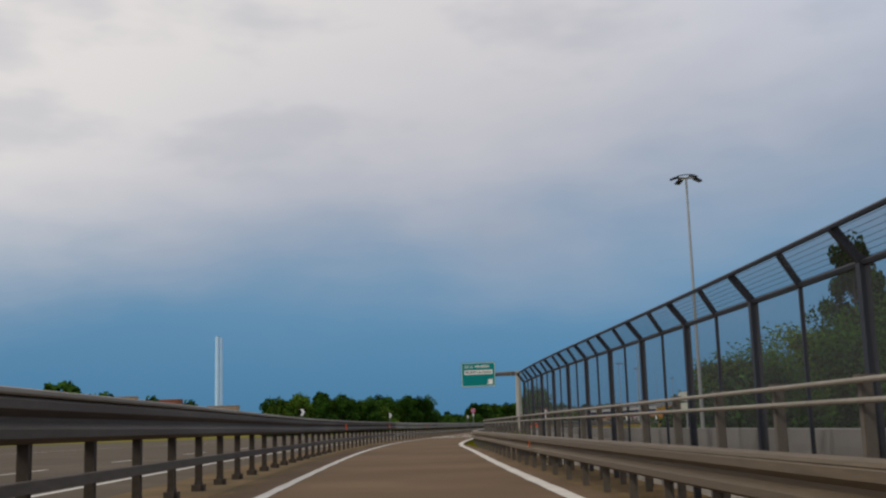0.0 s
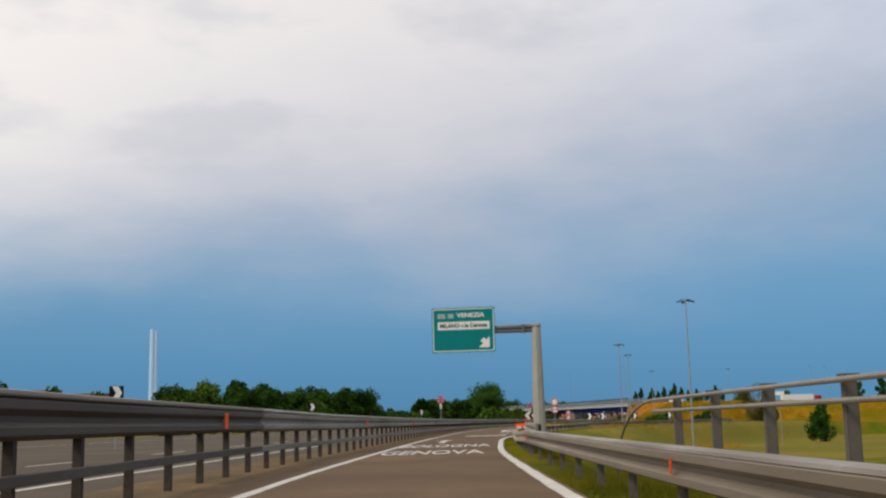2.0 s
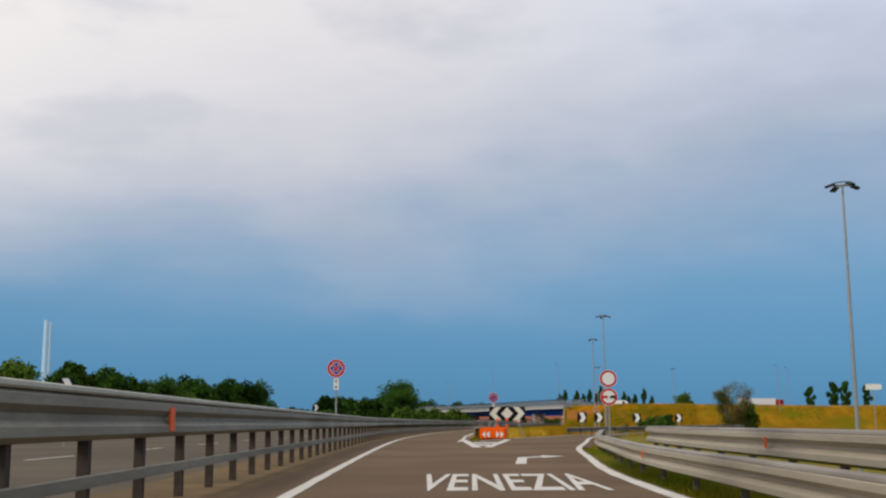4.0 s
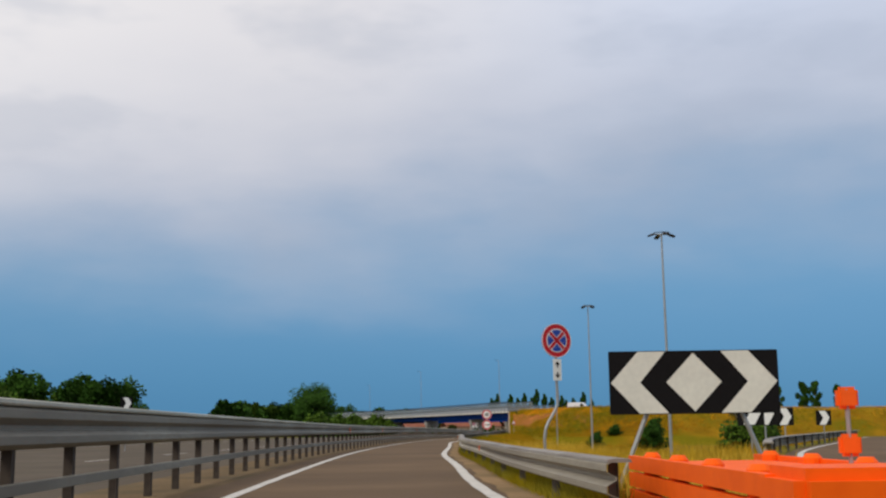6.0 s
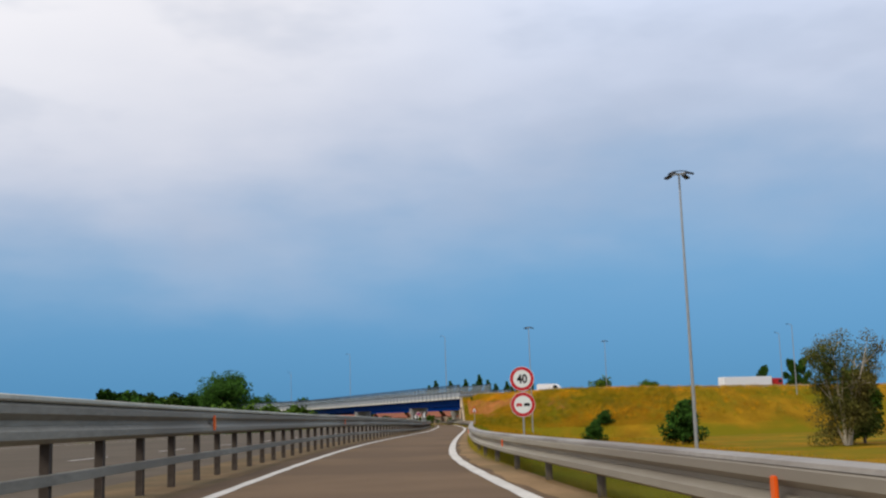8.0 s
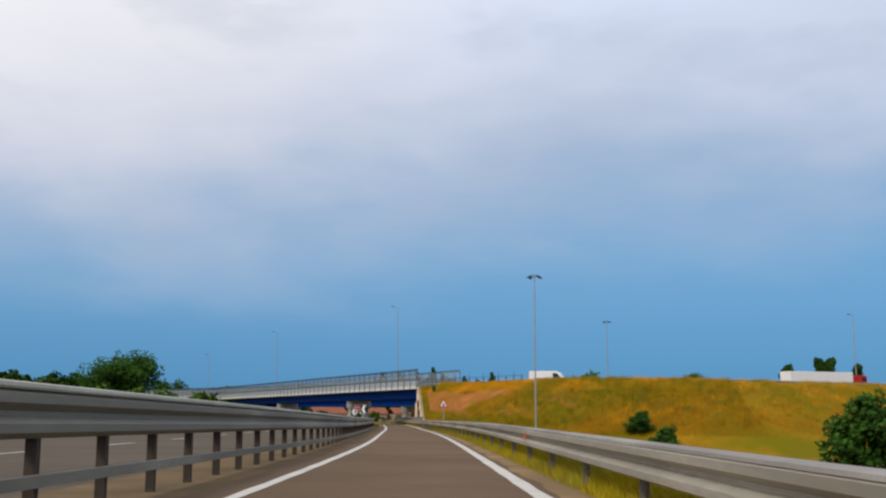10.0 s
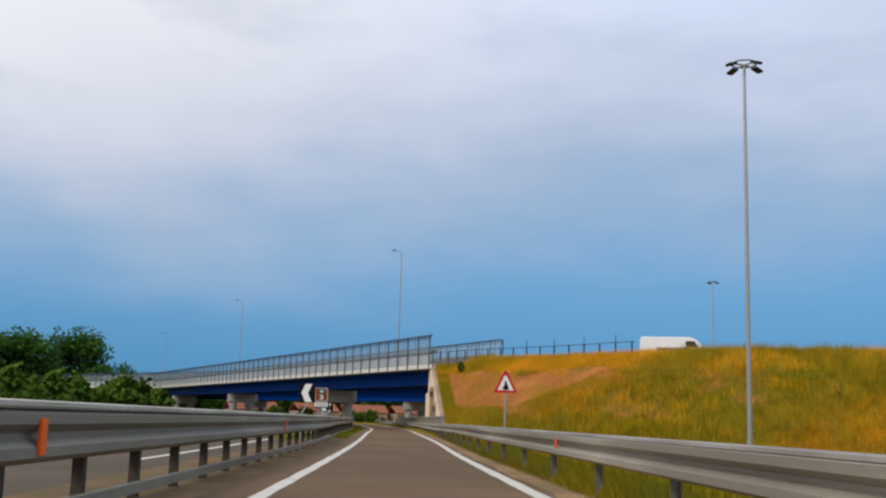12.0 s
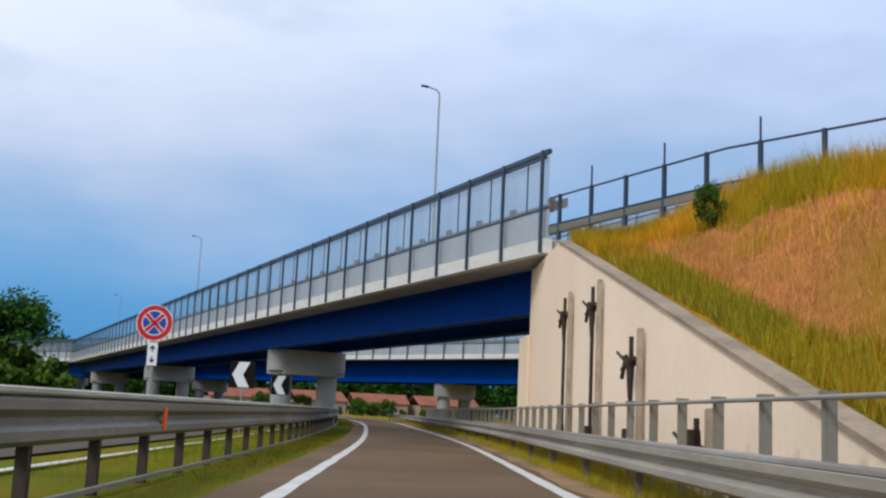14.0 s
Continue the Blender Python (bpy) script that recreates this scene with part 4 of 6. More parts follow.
def drain(y, top, low):
    """A pair of drain pipes with a bracket and outlet on the wing wall."""
    p = along(RIGHT, 1.66, y, y + 1, 1)[0]
    root = thing("drain_pipes", pose(p.x, p.y, 0, 0, 0, -15), "rust-dark and grey drain pipes on the wing wall", "drain pipe", "drain pipes")
    part("pipe", tube(bmesh.new(), [(-0.16, 0, low), (-0.16, 0, top)], 0.038, 8), PIPE, root, "dark rusty pipe")
    part("duct", box(bmesh.new(), (0.10, 0.10, top - low + 0.25), (-0.07, -0.26, (top + low) / 2), 0.015), DUCT, root, "dirty square duct")
    part("bracket", box(tube(tube(bmesh.new(), [(-0.2, 0.6, top - 0.30), (-0.18, 0, top - 0.42)], 0.035, 6), [(-0.22, 0.42, top - 0.52), (-0.16, -0.25, top - 0.36)], 0.04, 6), (0.16, 0.28, 0.17), (-0.16, 0.05, top - 0.42), 0.03), PIPE, root, "dark clamp with a stub")
    part("stub", tube(tube(bmesh.new(), [(-0.2, 1.0, top - 0.20), (-0.2, 0.1, top - 0.44)], 0.025, 6), [(-0.2, 0.55, top - 0.66), (-0.2, 0.2, top - 0.30)], 0.035, 6), PIPE, root, "dark slanting pipe stubs")
    part("funnel", tube(bmesh.new(), [(-0.17, 0, max(low, top - 1.0)), (-0.17, 0, top - 0.5)], [0.038, 0.07], 10), PIPE, root, "dark tapering funnel")
    part("outlet", tube(bmesh.new(), [(-0.2, 0, low - 0.2), (-0.2, 0, low + 0.05), (-0.2, 0, low + 0.26)], [0.07, 0.10, 0.09], 10), PIPE, root, "dark outlet pot")


drain(467.8, 3.8, 0.6)
drain(464.0, 3.62, 0.6)
drain(460.2, 2.35, 0.6)
drain(456.2, 1.05, 0.65)


def bank_fence():
    """Steel railing with tall thin rods along the top of the fill."""
    pts = [Vector((x, y + 0.5, z)) for x, y, z in (*CREST[1:4], (97.0, 446.2, 6.1))]
    root = thing("bank_railing", pose(0, 0, 0), "dark steel railing with tall rods on the embankment crest", "railing", "railings")
    fine = []
    for a, b in zip(pts, pts[1:]):
        fine += [a.lerp(b, k / 8) for k in range(8)]
    for h in (0.16, 0.92):
        part("rail_tube", tube(bmesh.new(), [p + Vector((0, 0, h)) for p in fine], 0.026, 6), SCREEN_STEEL, root)
    part("beam", sweep(bmesh.new(), [(-0.04, -0.06), (0.04, -0.06), (0.04, 0.12), (-0.04, 0.12)], fine), STEEL, root)
    short = mesh_of("post", box(bmesh.new(), (0.085, 0.085, 1.25), (0, 0, 0.33)), SCREEN_STEEL)
    tall = mesh_of("rod", box(bmesh.new(), (0.035, 0.035, 0.55), (0, 0, 1.2)), SCREEN_STEEL)
    for k, (p, h) in enumerate(evenly(fine, 1.5, 0.5)):
        for me in ((short, tall) if k % 2 else (short,)):
            ob = new(me.name, me)
            ob.parent = root
            ob.matrix_local = pose(p.x, p.y, p.z, 0, 0, -math.degrees(h))


bank_fence()


def crest_rail():
    """Low guard rail of the upper road, from the end of the railing on."""
    pts = [Vector((97.6, 446.6, 5.85))] + [Vector((x, y + 1.2, z - 0.38)) for x, y, z in CREST[5:9]]
    fine = []
    for a, b in zip(pts, pts[1:]):
        n = max(4, int((b - a).length / 4))
        fine += [a.lerp(b, k / n) for k in range(n)]
    root = thing("guard_rail", pose(0, 0, 0), "low galvanised guard rail along the upper road", "guard rail", "guard rails")
    part("beam", sweep(bmesh.new(), [(u, v + 0.42) for u, v in mirrored(w_beam(0.31, 0.08))], fine), RAIL, root)
    me = mesh_of("post", box(bmesh.new(), (0.10, 0.08, 1.2), (0, 0, 0.1)), POST_GREY)
    for p, h in evenly(fine, 4.0, 0.5):
        ob = new("post", me)
        ob.parent = root
        ob.matrix_local = pose(p.x, p.y, p.z, 0, 0, -math.degrees(h))


crest_rail()


# ---------------------------------------------------------------- lamps
def mast(x, y, top, turn=0.0):
    base = float(ground_z(x, y)) - 0.1
    root = thing("lamp_mast", pose(x, y, base, 0, 0, turn), "slim grey lamp mast with a floodlight cross arm", "street lamp", "lamp masts")
    h = top - base
    part("pole", tube(bmesh.new(), [(0, 0, 0), (0, 0, h * 0.5), (0, 0, h)], [0.115, 0.085, 0.055], 12), MAST, root)
    part("cross_arm", tube(tube(bmesh.new(), [(-0.75, 0, h - 0.05), (0.75, 0, h - 0.05)], 0.04, 6), [(0, -0.55, h - 0.05), (0, 0.55, h - 0.05)], 0.04, 6), MAST, root)
    ring = [(0.52 * math.cos(a), 0.52 * math.sin(a), h + 0.02) for a in (2 * math.pi * k / 18 for k in range(19))]
    part("head_ring", tube(bmesh.new(), ring, 0.03, 6), DARK, root)
    for k in range(4):
        a = math.pi / 2 * k
        bm = box(bmesh.new(), (0.46, 0.34, 0.12), (0, 0, 0), 0.04, Matrix.Rotation(radians(18), 3, "Y"))
        part("floodlight", bm, DARK, root, "dark box floodlight", at=pose(0.72 * math.cos(a), 0.72 * math.sin(a), h - 0.12, 0, 0, math.degrees(a)))
    return root


for x, y, top, turn in ((13.2, 57.8, 13.8, 20), (29.3, 168.9, 12.8, 5), (38.2, 244.7, 13.55, 0), (50.85, 295.8, 14.7, 30), (84.6, 415.4, 16.2, 10), (137.3, 503.5, 20.2, 0)):
    mast(x, y, top, turn)


def arm_lamp(x, y, z0, top, turn):
    root = thing("street_lamp", pose(x, y, z0, 0, 0, turn), "tall thin street lamp with a short arm along the upper road", "street lamp", "bridge lamps")
    h = top - z0
    part("pole", tube(bmesh.new(), [(0, 0, 0), (0, 0, h - 0.5), (-0.05, 0, h - 0.25), (-0.25, 0, h - 0.08), (-0.9, 0, h)], [0.1, 0.06, 0.05, 0.045, 0.04], 10), MAST, root)
    part("lamp_head", box(bmesh.new(), (0.55, 0.22, 0.12), (-1.1, 0, h + 0.01), 0.04), DARK, root)


arm_lamp(96.7, 512.0, 6.05, 22.5, 10)
arm_lamp(87.7, 597.0, 6.15, 23.7, 10)
arm_lamp(78.0, 670.0, 6.2, 21.5, 10)
arm_lamp(160.7, 459.4, 3.8, 18.4, 10)
arm_lamp(141.2, 424.2, 3.8, 17.2, 10)


# ---------------------------------------------------------------- signs
def direction_sign():
    """Green board on a cantilever mast."""
    head = 12.0
    root = thing("direction_sign", facing(3.62, 127.6, 0, head), "green motorway direction board hung from a grey cantilever mast", "road sign")
    w, h, cz = 4.0, 2.8, 6.74
    board = part("board", plate(bmesh.new(), rounded(w, h, 0.06, 0, cz), 0.0, 0.05), SIGN_GREEN, root, "green board")
    part("border", rim(bmesh.new(), rounded(w - 0.1, h - 0.1, 0.12, 0, cz), rounded(w - 0.2, h - 0.2, 0.09, 0, cz), -0.006, 0.0), WHITE, board, "white border line")
    for k in range(6):
        u = -w / 2 + 0.25 + k * (w - 0.5) / 5
        part("bracket", box(box(bmesh.new(), (0.06, 0.09, h + 0.16), (u, 0.1, cz)), (0.07, 0.12, 0.05), (u, 0.08, cz - h / 2 - 0.06)), SIGN_BACK, root)
    lettering("lettering", "VENEZIA", WHITE, board, 1.78, 0.27, Matrix.Translation((0.48, -0.006, cz + 0.93)) @ UPRIGHT_FACE, 0.01, 0.03)
    strip_ = part("strip", plate(bmesh.new(), rounded(3.3, 0.5, 0.02, 0.02, cz + 0.27), -0.006, 0.0), WHITE, board, "white strip")
    lettering("lettering", "MILANO v.le Certosa", BLACK, strip_, 3.02, 0.27, Matrix.Translation((0.02, -0.011, cz + 0.28)) @ UPRIGHT_FACE, 0.008, 0.03)
    for u, ww, txt in ((-1.38, 0.5, "E 70"), (-0.8, 0.36, "A4")):
        part("route_frame", rim(bmesh.new(), rounded(ww, 0.28, 0.06, u, cz + 0.9), rounded(ww - 0.04, 0.24, 0.05, u, cz + 0.9), -0.006, 0.0), WHITE, board)
        lettering("lettering", txt, WHITE, board, ww * 0.66, 0.16, Matrix.Translation((u, -0.006, cz + 0.9)) @ UPRIGHT_FACE, 0.008, 0.03)
    a = [(0.36, -0.36), (0.34, 0.34), (0.16, 0.13), (-0.02, 0.26), (-0.22, 0.05), (-0.06, -0.1), (-0.34, -0.36)]
    part("arrow", plate(bmesh.new(), [(1.3 + u, cz - 0.78 + v) for u, v in a], -0.007, 0.0), WHITE, board, "white slanting arrow")
    # mast and arm
    mx = 4.58
    part("mast", tube(bmesh.new(), [(mx, 0.25, -0.6), (mx, 0.25, 6.85)], [0.42, 0.27], 8), SIGN_MAST, root, "tapered eight-sided grey mast")
    part("mast_cap", box(bmesh.new(), (0.56, 0.56, 0.16), (mx, 0.25, 6.9), 0.03), SIGN_MAST, root)
    part("arm", tube(tube(bmesh.new(), [(mx, 0.25, 6.82), (-1.6, 0.25, 6.76)], [0.15, 0.12], 8), [(mx, 0.25, 6.56), (-1.6, 0.25, 6.54)], [0.1, 0.08], 8), POST_GREY, root, "dark grey cantilever arm")
    part("flange", box(box(bmesh.new(), (0.06, 0.42, 0.55), (mx - 0.75, 0.25, 6.7), 0.01), (0.06, 0.42, 0.55), (mx - 0.85, 0.25, 6.7), 0.01), STEEL, root, "bolted flange plates")


direction_sign()


def pole_of(root, pts, r=0.03):
    part("pole", tube(bmesh.new(), pts, r, 8), MAST, root)


def no_stopping(x, y, cz, head, base, bent, size=1.0):
    root = thing("no_stopping_sign", facing(x, y, cz, head), "round red and blue no-stopping sign with a white arrow plate", "road sign", "no stopping signs")
    root.scale = (size, size, size)
    r = 0.35
    disc = part("disc", plate(bmesh.new(), disc_pts(r), 0.0, 0.02), RED, root, "red disc")
    part("edge", rim(bmesh.new(), disc_pts(r), disc_pts(r - 0.012), -0.003, 0.0), WHITE, disc)
    part("field", plate(bmesh.new(), disc_pts(r * 0.7), -0.004, 0.0), WHITE, disc, "white outline")
    for q in range(4):
        a0 = math.pi / 2 * q
        pts = [(r * 0.18 * math.cos(a0), r * 0.18 * math.sin(a0))]
        pts += [(r * 0.64 * math.cos(a), r * 0.64 * math.sin(a)) for a in (a0 + radians(-31 + 62 * k / 8) for k in range(9))]
        part("quarter", plate(bmesh.new(), pts, -0.008, -0.004), SIGN_BLUE, disc, "blue quarter")
    for s in (1, -1):
        bm = box(bmesh.new(), (r * 1.34, 0.004, 0.065), (0, -0.007, 0), 0, Matrix.Rotation(radians(45 * s), 3, "Y"))
        part("bar", bm, RED, disc, "red cross bar")
    tag = part("plate", plate(bmesh.new(), rounded(0.19, 0.44, 0.015, 0.0, -0.60), 0.0, 0.015), WHITE, root, "white plate with two arrows")
    for s in (1, -1):
        pts = [(-0.012, 0), (-0.012, 0.07), (-0.05, 0.045), (-0.05, 0.07), (0, 0.125), (0.05, 0.07), (0.05, 0.045), (0.012, 0.07), (0.012, 0)]
        part("arrow", plate(bmesh.new(), [(u, -0.60 + s * (0.045 + v)) for u, v in pts], -0.004, 0.0), BLACK, tag, "black arrow")
    low = (base - cz) / size
    pts = [(0, 0.05, 0.2), (0, 0.05, -0.85), (0.02, 0.05, -1.18), (0.0, 0.05, -1.32), (-0.07, 0.05, -1.45), (-0.22, 0.05, -1.66), (-0.29, 0.05, -1.8), (-0.32, 0.05, -1.98), (-0.32, 0.05, low)] if bent else [(0, 0.05, 0.2), (0, 0.05, low)]
    pole_of(root, pts)


no_stopping(17.1, 201.6, 2.91, -14, -0.3, True, 1.08)
no_stopping(3.6, 160.4, 3.08, 7, 0.0, False)
no_stopping(78.0, 468.0, 2.63, 14, -0.3, False, 1.12)


def ring_sign(root, cz, r, text):
    disc = part("disc", plate(bmesh.new(), disc_pts(r, 40, 0, cz), 0.0, 0.02), RED, root, "red ring sign")
    part("edge", rim(bmesh.new(), disc_pts(r, 40, 0, cz), disc_pts(r - 0.012, 40, 0, cz), -0.003, 0.0), WHITE, disc)
    part("field", plate(bmesh.new(), disc_pts(r * 0.72, 40, 0, cz), -0.004, 0.0), WHITE, disc, "white field")
    if text:
        lettering("lettering", text, BLACK, disc, r * 0.86, r * 0.76, Matrix.Translation((0, -0.006, cz)) @ UPRIGHT_FACE, 0.006, 0.03)
    return disc


def no_overtaking(disc, cz, r):
    """Two small vehicle shapes side by side."""
    for u, mat in ((-0.14, RED), (0.15, BLACK)):
        w = 0.23
        pts = [(-w / 2, -0.05), (w / 2, -0.05), (w / 2, 0.0), (w * 0.3, 0.05), (-w * 0.3, 0.05), (-w / 2, 0.0)]
        bm = plate(bmesh.new(), [(u + a, cz + b) for a, b in pts], -0.009, -0.004)
        box(bm, (0.035, 0.005, 0.03), (u - 0.06, -0.0065, cz - 0.065))
        box(bm, (0.035, 0.005, 0.03), (u + 0.06, -0.0065, cz - 0.065))
        part("symbol", bm, mat, disc)


def limit_pair(x, y, cz, head, base, text, label, rad):
    root = thing("prohibition_signs", facing(x, y, 0, head), label, "road sign", "prohibition signs")
    ring_sign(root, cz, rad, text)
    low = ring_sign(root, cz - rad * 2.09, rad, "")
    no_overtaking(low, cz - rad * 2.09, rad)
    pole_of(root, [(0, 0.05, cz + 0.25), (0, 0.05, base)])


limit_pair(34.45, 278.1, 2.40, 17, -1.8, "40", "white and red speed limit sign above a no-overtaking sign", 0.45)
limit_pair(13.9, 158.7, 2.62, 12, -0.4, "", "two stacked red-rimmed round signs beside the exit ramp", 0.33)


def triangle_sign():
    root = thing("warning_sign", facing(75.86, 420.0, 2.2, 17), "white triangular warning sign with a red border and merging lanes", "road sign")
    root.scale = (1.34, 1.34, 1.34)
    tri = lambda s: [(-0.37 * s, 0.235 * (1 - s)), (0.37 * s, 0.235 * (1 - s)), (0.045 * s, 0.235 + 0.44 * s), (-0.045 * s, 0.235 + 0.44 * s)]
    board = part("board", plate(bmesh.new(), tri(1.0), 0.0, 0.02), RED, root, "red triangle")
    part("field", plate(bmesh.new(), tri(0.68), -0.004, 0.0), WHITE, board, "white field")
    part("symbol", plate(bmesh.new(), [(-0.06, 0.09), (0.1, 0.09), (0.08, 0.2), (0.03, 0.3), (0.03, 0.36), (-0.03, 0.36), (-0.03, 0.24), (-0.09, 0.14)], -0.008, -0.004), BLACK, board, "black merging symbol")
    pole_of(root, [(0, 0.05, 0.3), (0, 0.05, -2.2)])


triangle_sign()


def chevron_pts(w, h, s):
    """One arrow-shaped bar, pointing left (s=-1) or right, w wide at each arm."""
    return [(s * u, v) for u, v in ((-0.30 * h, h / 2), (-0.30 * h + w, h / 2), (0.22 * h + w * 0.45, 0), (-0.30 * h + w, -h / 2), (-0.30 * h, -h / 2), (0.22 * h - w * 0.55, 0))]


def curve_marker(x, y, z, head, s, base, size=0.62, slim=1.0, bent=False):
    root = thing("chevron_sign", facing(x, y, z, head), "square black curve marker with a white chevron", "road sign", "chevron signs")
    board = part("board", plate(bmesh.new(), rounded(size * slim, size, 0.02), 0.0, 0.02), BLACK, root, "black board")
    part("chevron", plate(bmesh.new(), [(u * slim, v) for u, v in chevron_pts(size * 0.42, size * 0.94, s)], -0.004, 0.0), WHITE, board, "white chevron")
    low = base - z
    pole_of(root, [(0, 0.05, size * 0.4), (0, 0.05, -size * 0.6), (-0.22, 0.05, -size * 1.05), (-0.24, 0.05, low)] if bent else [(0, 0.05, size * 0.4), (0, 0.05, low)])


for x, y, z, s in ((68.75, 426.5, 2.05, -1), (82.0, 486.0, 2.11, -1), (85.85, 502.0, 2.1, -1)):
    curve_marker(x, y, z, 14, s, -0.3, 0.86 if y < 450 else 1.02, 0.83 if y < 450 else 0.95, y < 450)
for y in (116, 172, 246):
    p = along(LEFT, -15.6, y, y + 1, 1)[0]
    curve_marker(p.x, p.y, 2.9, -6, 1, -0.4, 0.74)
for x, y in ((26.5, 211.0), (29.1, 215.0), (36.3, 226.7), (44.2, 236.6)):
    curve_marker(x, y, 1.42, 30, 1, -0.3, 0.84)


def split_board():
    root = thing("split_marker_board", facing(16.57, 193.35, 1.62, 13), "wide black and white split marker board on two slanting legs", "road sign")
    root.scale = (1.13, 1.13, 1.13)
    w, h = 2.2, 0.82
    board = part("board", plate(bmesh.new(), rounded(w, h, 0.015), 0.0, 0.03), BLACK, root, "black board")
    k = h / 2
    left = [(-1.08, 0), (-0.72, k - 0.01), (-0.36, k - 0.01), (-0.70, 0), (-0.34, -k + 0.01), (-0.72, -k + 0.01)]
    part("chevron", plate(bmesh.new(), left, -0.005, 0.0), CREAM, board, "dusty white chevron")
    part("chevron", plate(bmesh.new(), [(-u, v) for u, v in left], -0.005, 0.0), CREAM, board, "dusty white chevron")
    part("diamond", plate(bmesh.new(), [(-0.36, 0), (0, k - 0.03), (0.36, 0), (0, -k + 0.03)], -0.005, 0.0), CREAM, board, "dusty white diamond")
    for s in (-1, 1):
        part("leg", tube(bmesh.new(), [(s * 0.5, 0.06, 0.1), (s * 0.62, 0.08, -k), (s * 1.15, 0.12, -1.7)], 0.03, 8), MAST, root)


split_board()


def crash_cushion():
    root = thing("crash_cushion", facing(13.91, 184.2, 0, 12), "bright orange plastic crash cushion with white arrows", "crash cushion")
    root.scale = (0.86, 1.06, 0.875)
    w = 1.85
    nose = bmesh.new()
    box(nose, (w, 0.9, 0.80), (0, 0.5, 0.40), 0.09)
    part("nose_block", nose, ORANGE, root)
    for s, u0 in ((-1, -0.32), (-1, -0.62), (1, 0.36), (1, 0.66)):
        pts = [(u0 + s * 0.13, 0.33), (u0 - s * 0.11, 0.57), (u0 - s * 0.11, 0.09)]
        part("arrow", plate(bmesh.new(), pts, 0.035, 0.046), WHITE, root, "white arrow head")
    for s in (-1, 1):
        for k, z in enumerate((0.20, 0.42, 0.64)):
            bm = bmesh.new()
            pts = [Vector((s * (w / 2 - 0.06), 0.75 + 0.9 * j, 0)) for j in range(7)]
            sweep(bm, [(-0.05, z - 0.09), (0.05, z - 0.09), (0.08, z), (0.05, z + 0.09), (-0.05, z + 0.09)], pts)
            part("side_rail", bm, ORANGE, root, "ribbed orange side rail")
        for j in range(4):
            part("bollard", tube(bmesh.new(), [(s * (w / 2 - 0.16), 1.3 + 1.35 * j, 0), (s * (w / 2 - 0.16), 1.3 + 1.35 * j, 0.74), (s * (w / 2 - 0.16), 1.3 + 1.35 * j, 0.79)], [0.11, 0.11, 0.07], 12), ORANGE, root)
    for u, y in ((0.28, 1.9), (1.0, 0.9)):
        beacon = part("beacon_post", tube(bmesh.new(), [(u, y, 0.5), (u, y, 1.42)], 0.02, 6), MAST, root, "thin beacon post")
        for z in (0.92, 1.34):
            part("beacon", box(bmesh.new(), (0.2, 0.09, 0.20), (u, y, z), 0.03), REFLECT, beacon, "orange beacon box")
    part("cover", box(bmesh.new(), (w - 0.3, 4.6, 0.1), (0, 3.3, 0.62), 0.03), ORANGE, root)


crash_cushion()


def brown_sign():
    root = thing("junction_sign", facing(72.98, 443.9, 2.25, 6), "brown junction number sign over a small white plate", "road sign")
    root.scale = (1.5, 1.5, 1.5)
    w, h = 0.56, 0.58
    box_ = part("case", box(bmesh.new(), (w, 0.07, h + 0.26), (0, 0.036, -0.06), 0.01), DARK, root, "dark sign case")
    face = part("face", plate(bmesh.new(), rounded(w - 0.03, h - 0.02, 0.03, 0, 0.07), -0.012, -0.002), SIGN_BROWN, root, "brown face")
    part("border", rim(bmesh.new(), rounded(w - 0.05, h - 0.04, 0.05, 0, 0.07), rounded(w - 0.08, h - 0.07, 0.04, 0, 0.07), -0.016, -0.012), WHITE, face)
    shield = part("shield", plate(bmesh.new(), rounded(0.17, 0.19, 0.03, 0, 0.21), -0.016, -0.012), SIGN_GREEN, face, "green road shield")
    part("bar", box(bmesh.new(), (0.12, 0.004, 0.05), (0, -0.018, 0.20)), WHITE, shield, "illegible pale bar")
    lettering("lettering", "3", WHITE, face, 0.135, 0.2, Matrix.Translation((0, -0.014, -0.04)) @ UPRIGHT_FACE, 0.006, 0.02)
    low = part("plate", plate(bmesh.new(), rounded(w - 0.02, 0.19, 0.01, 0, -0.33), -0.012, 0.0), CREAM, root, "white plate")
    for z in (-0.29, -0.37):
        part("bar", box(bmesh.new(), (0.42, 0.004, 0.03), (0, -0.014, z)), SIGN_BACK, low, "illegible grey bar")
    pole_of(root, [(-0.05, 0.08, -0.2), (-0.05, 0.08, -0.55), (-0.1, 0.08, -0.75), (-0.35, 0.08, -1.05), (-0.36, 0.08, -2.2)], 0.025)


brown_sign()


def field_sign():
    root = thing("field_sign", facing(53.35, 210.9, 4.0, 20), "small blank white board on a grey pole in the field", "road sign")
    part("board", plate(bmesh.new(), rounded(1.35, 0.5, 0.03), 0.0, 0.03), WHITE, root, "white board")
    pole_of(root, [(0, 0.07, 0.2), (0, 0.07, float(ground_z(53.35, 210.9)) - 4.2)], 0.045)


field_sign()


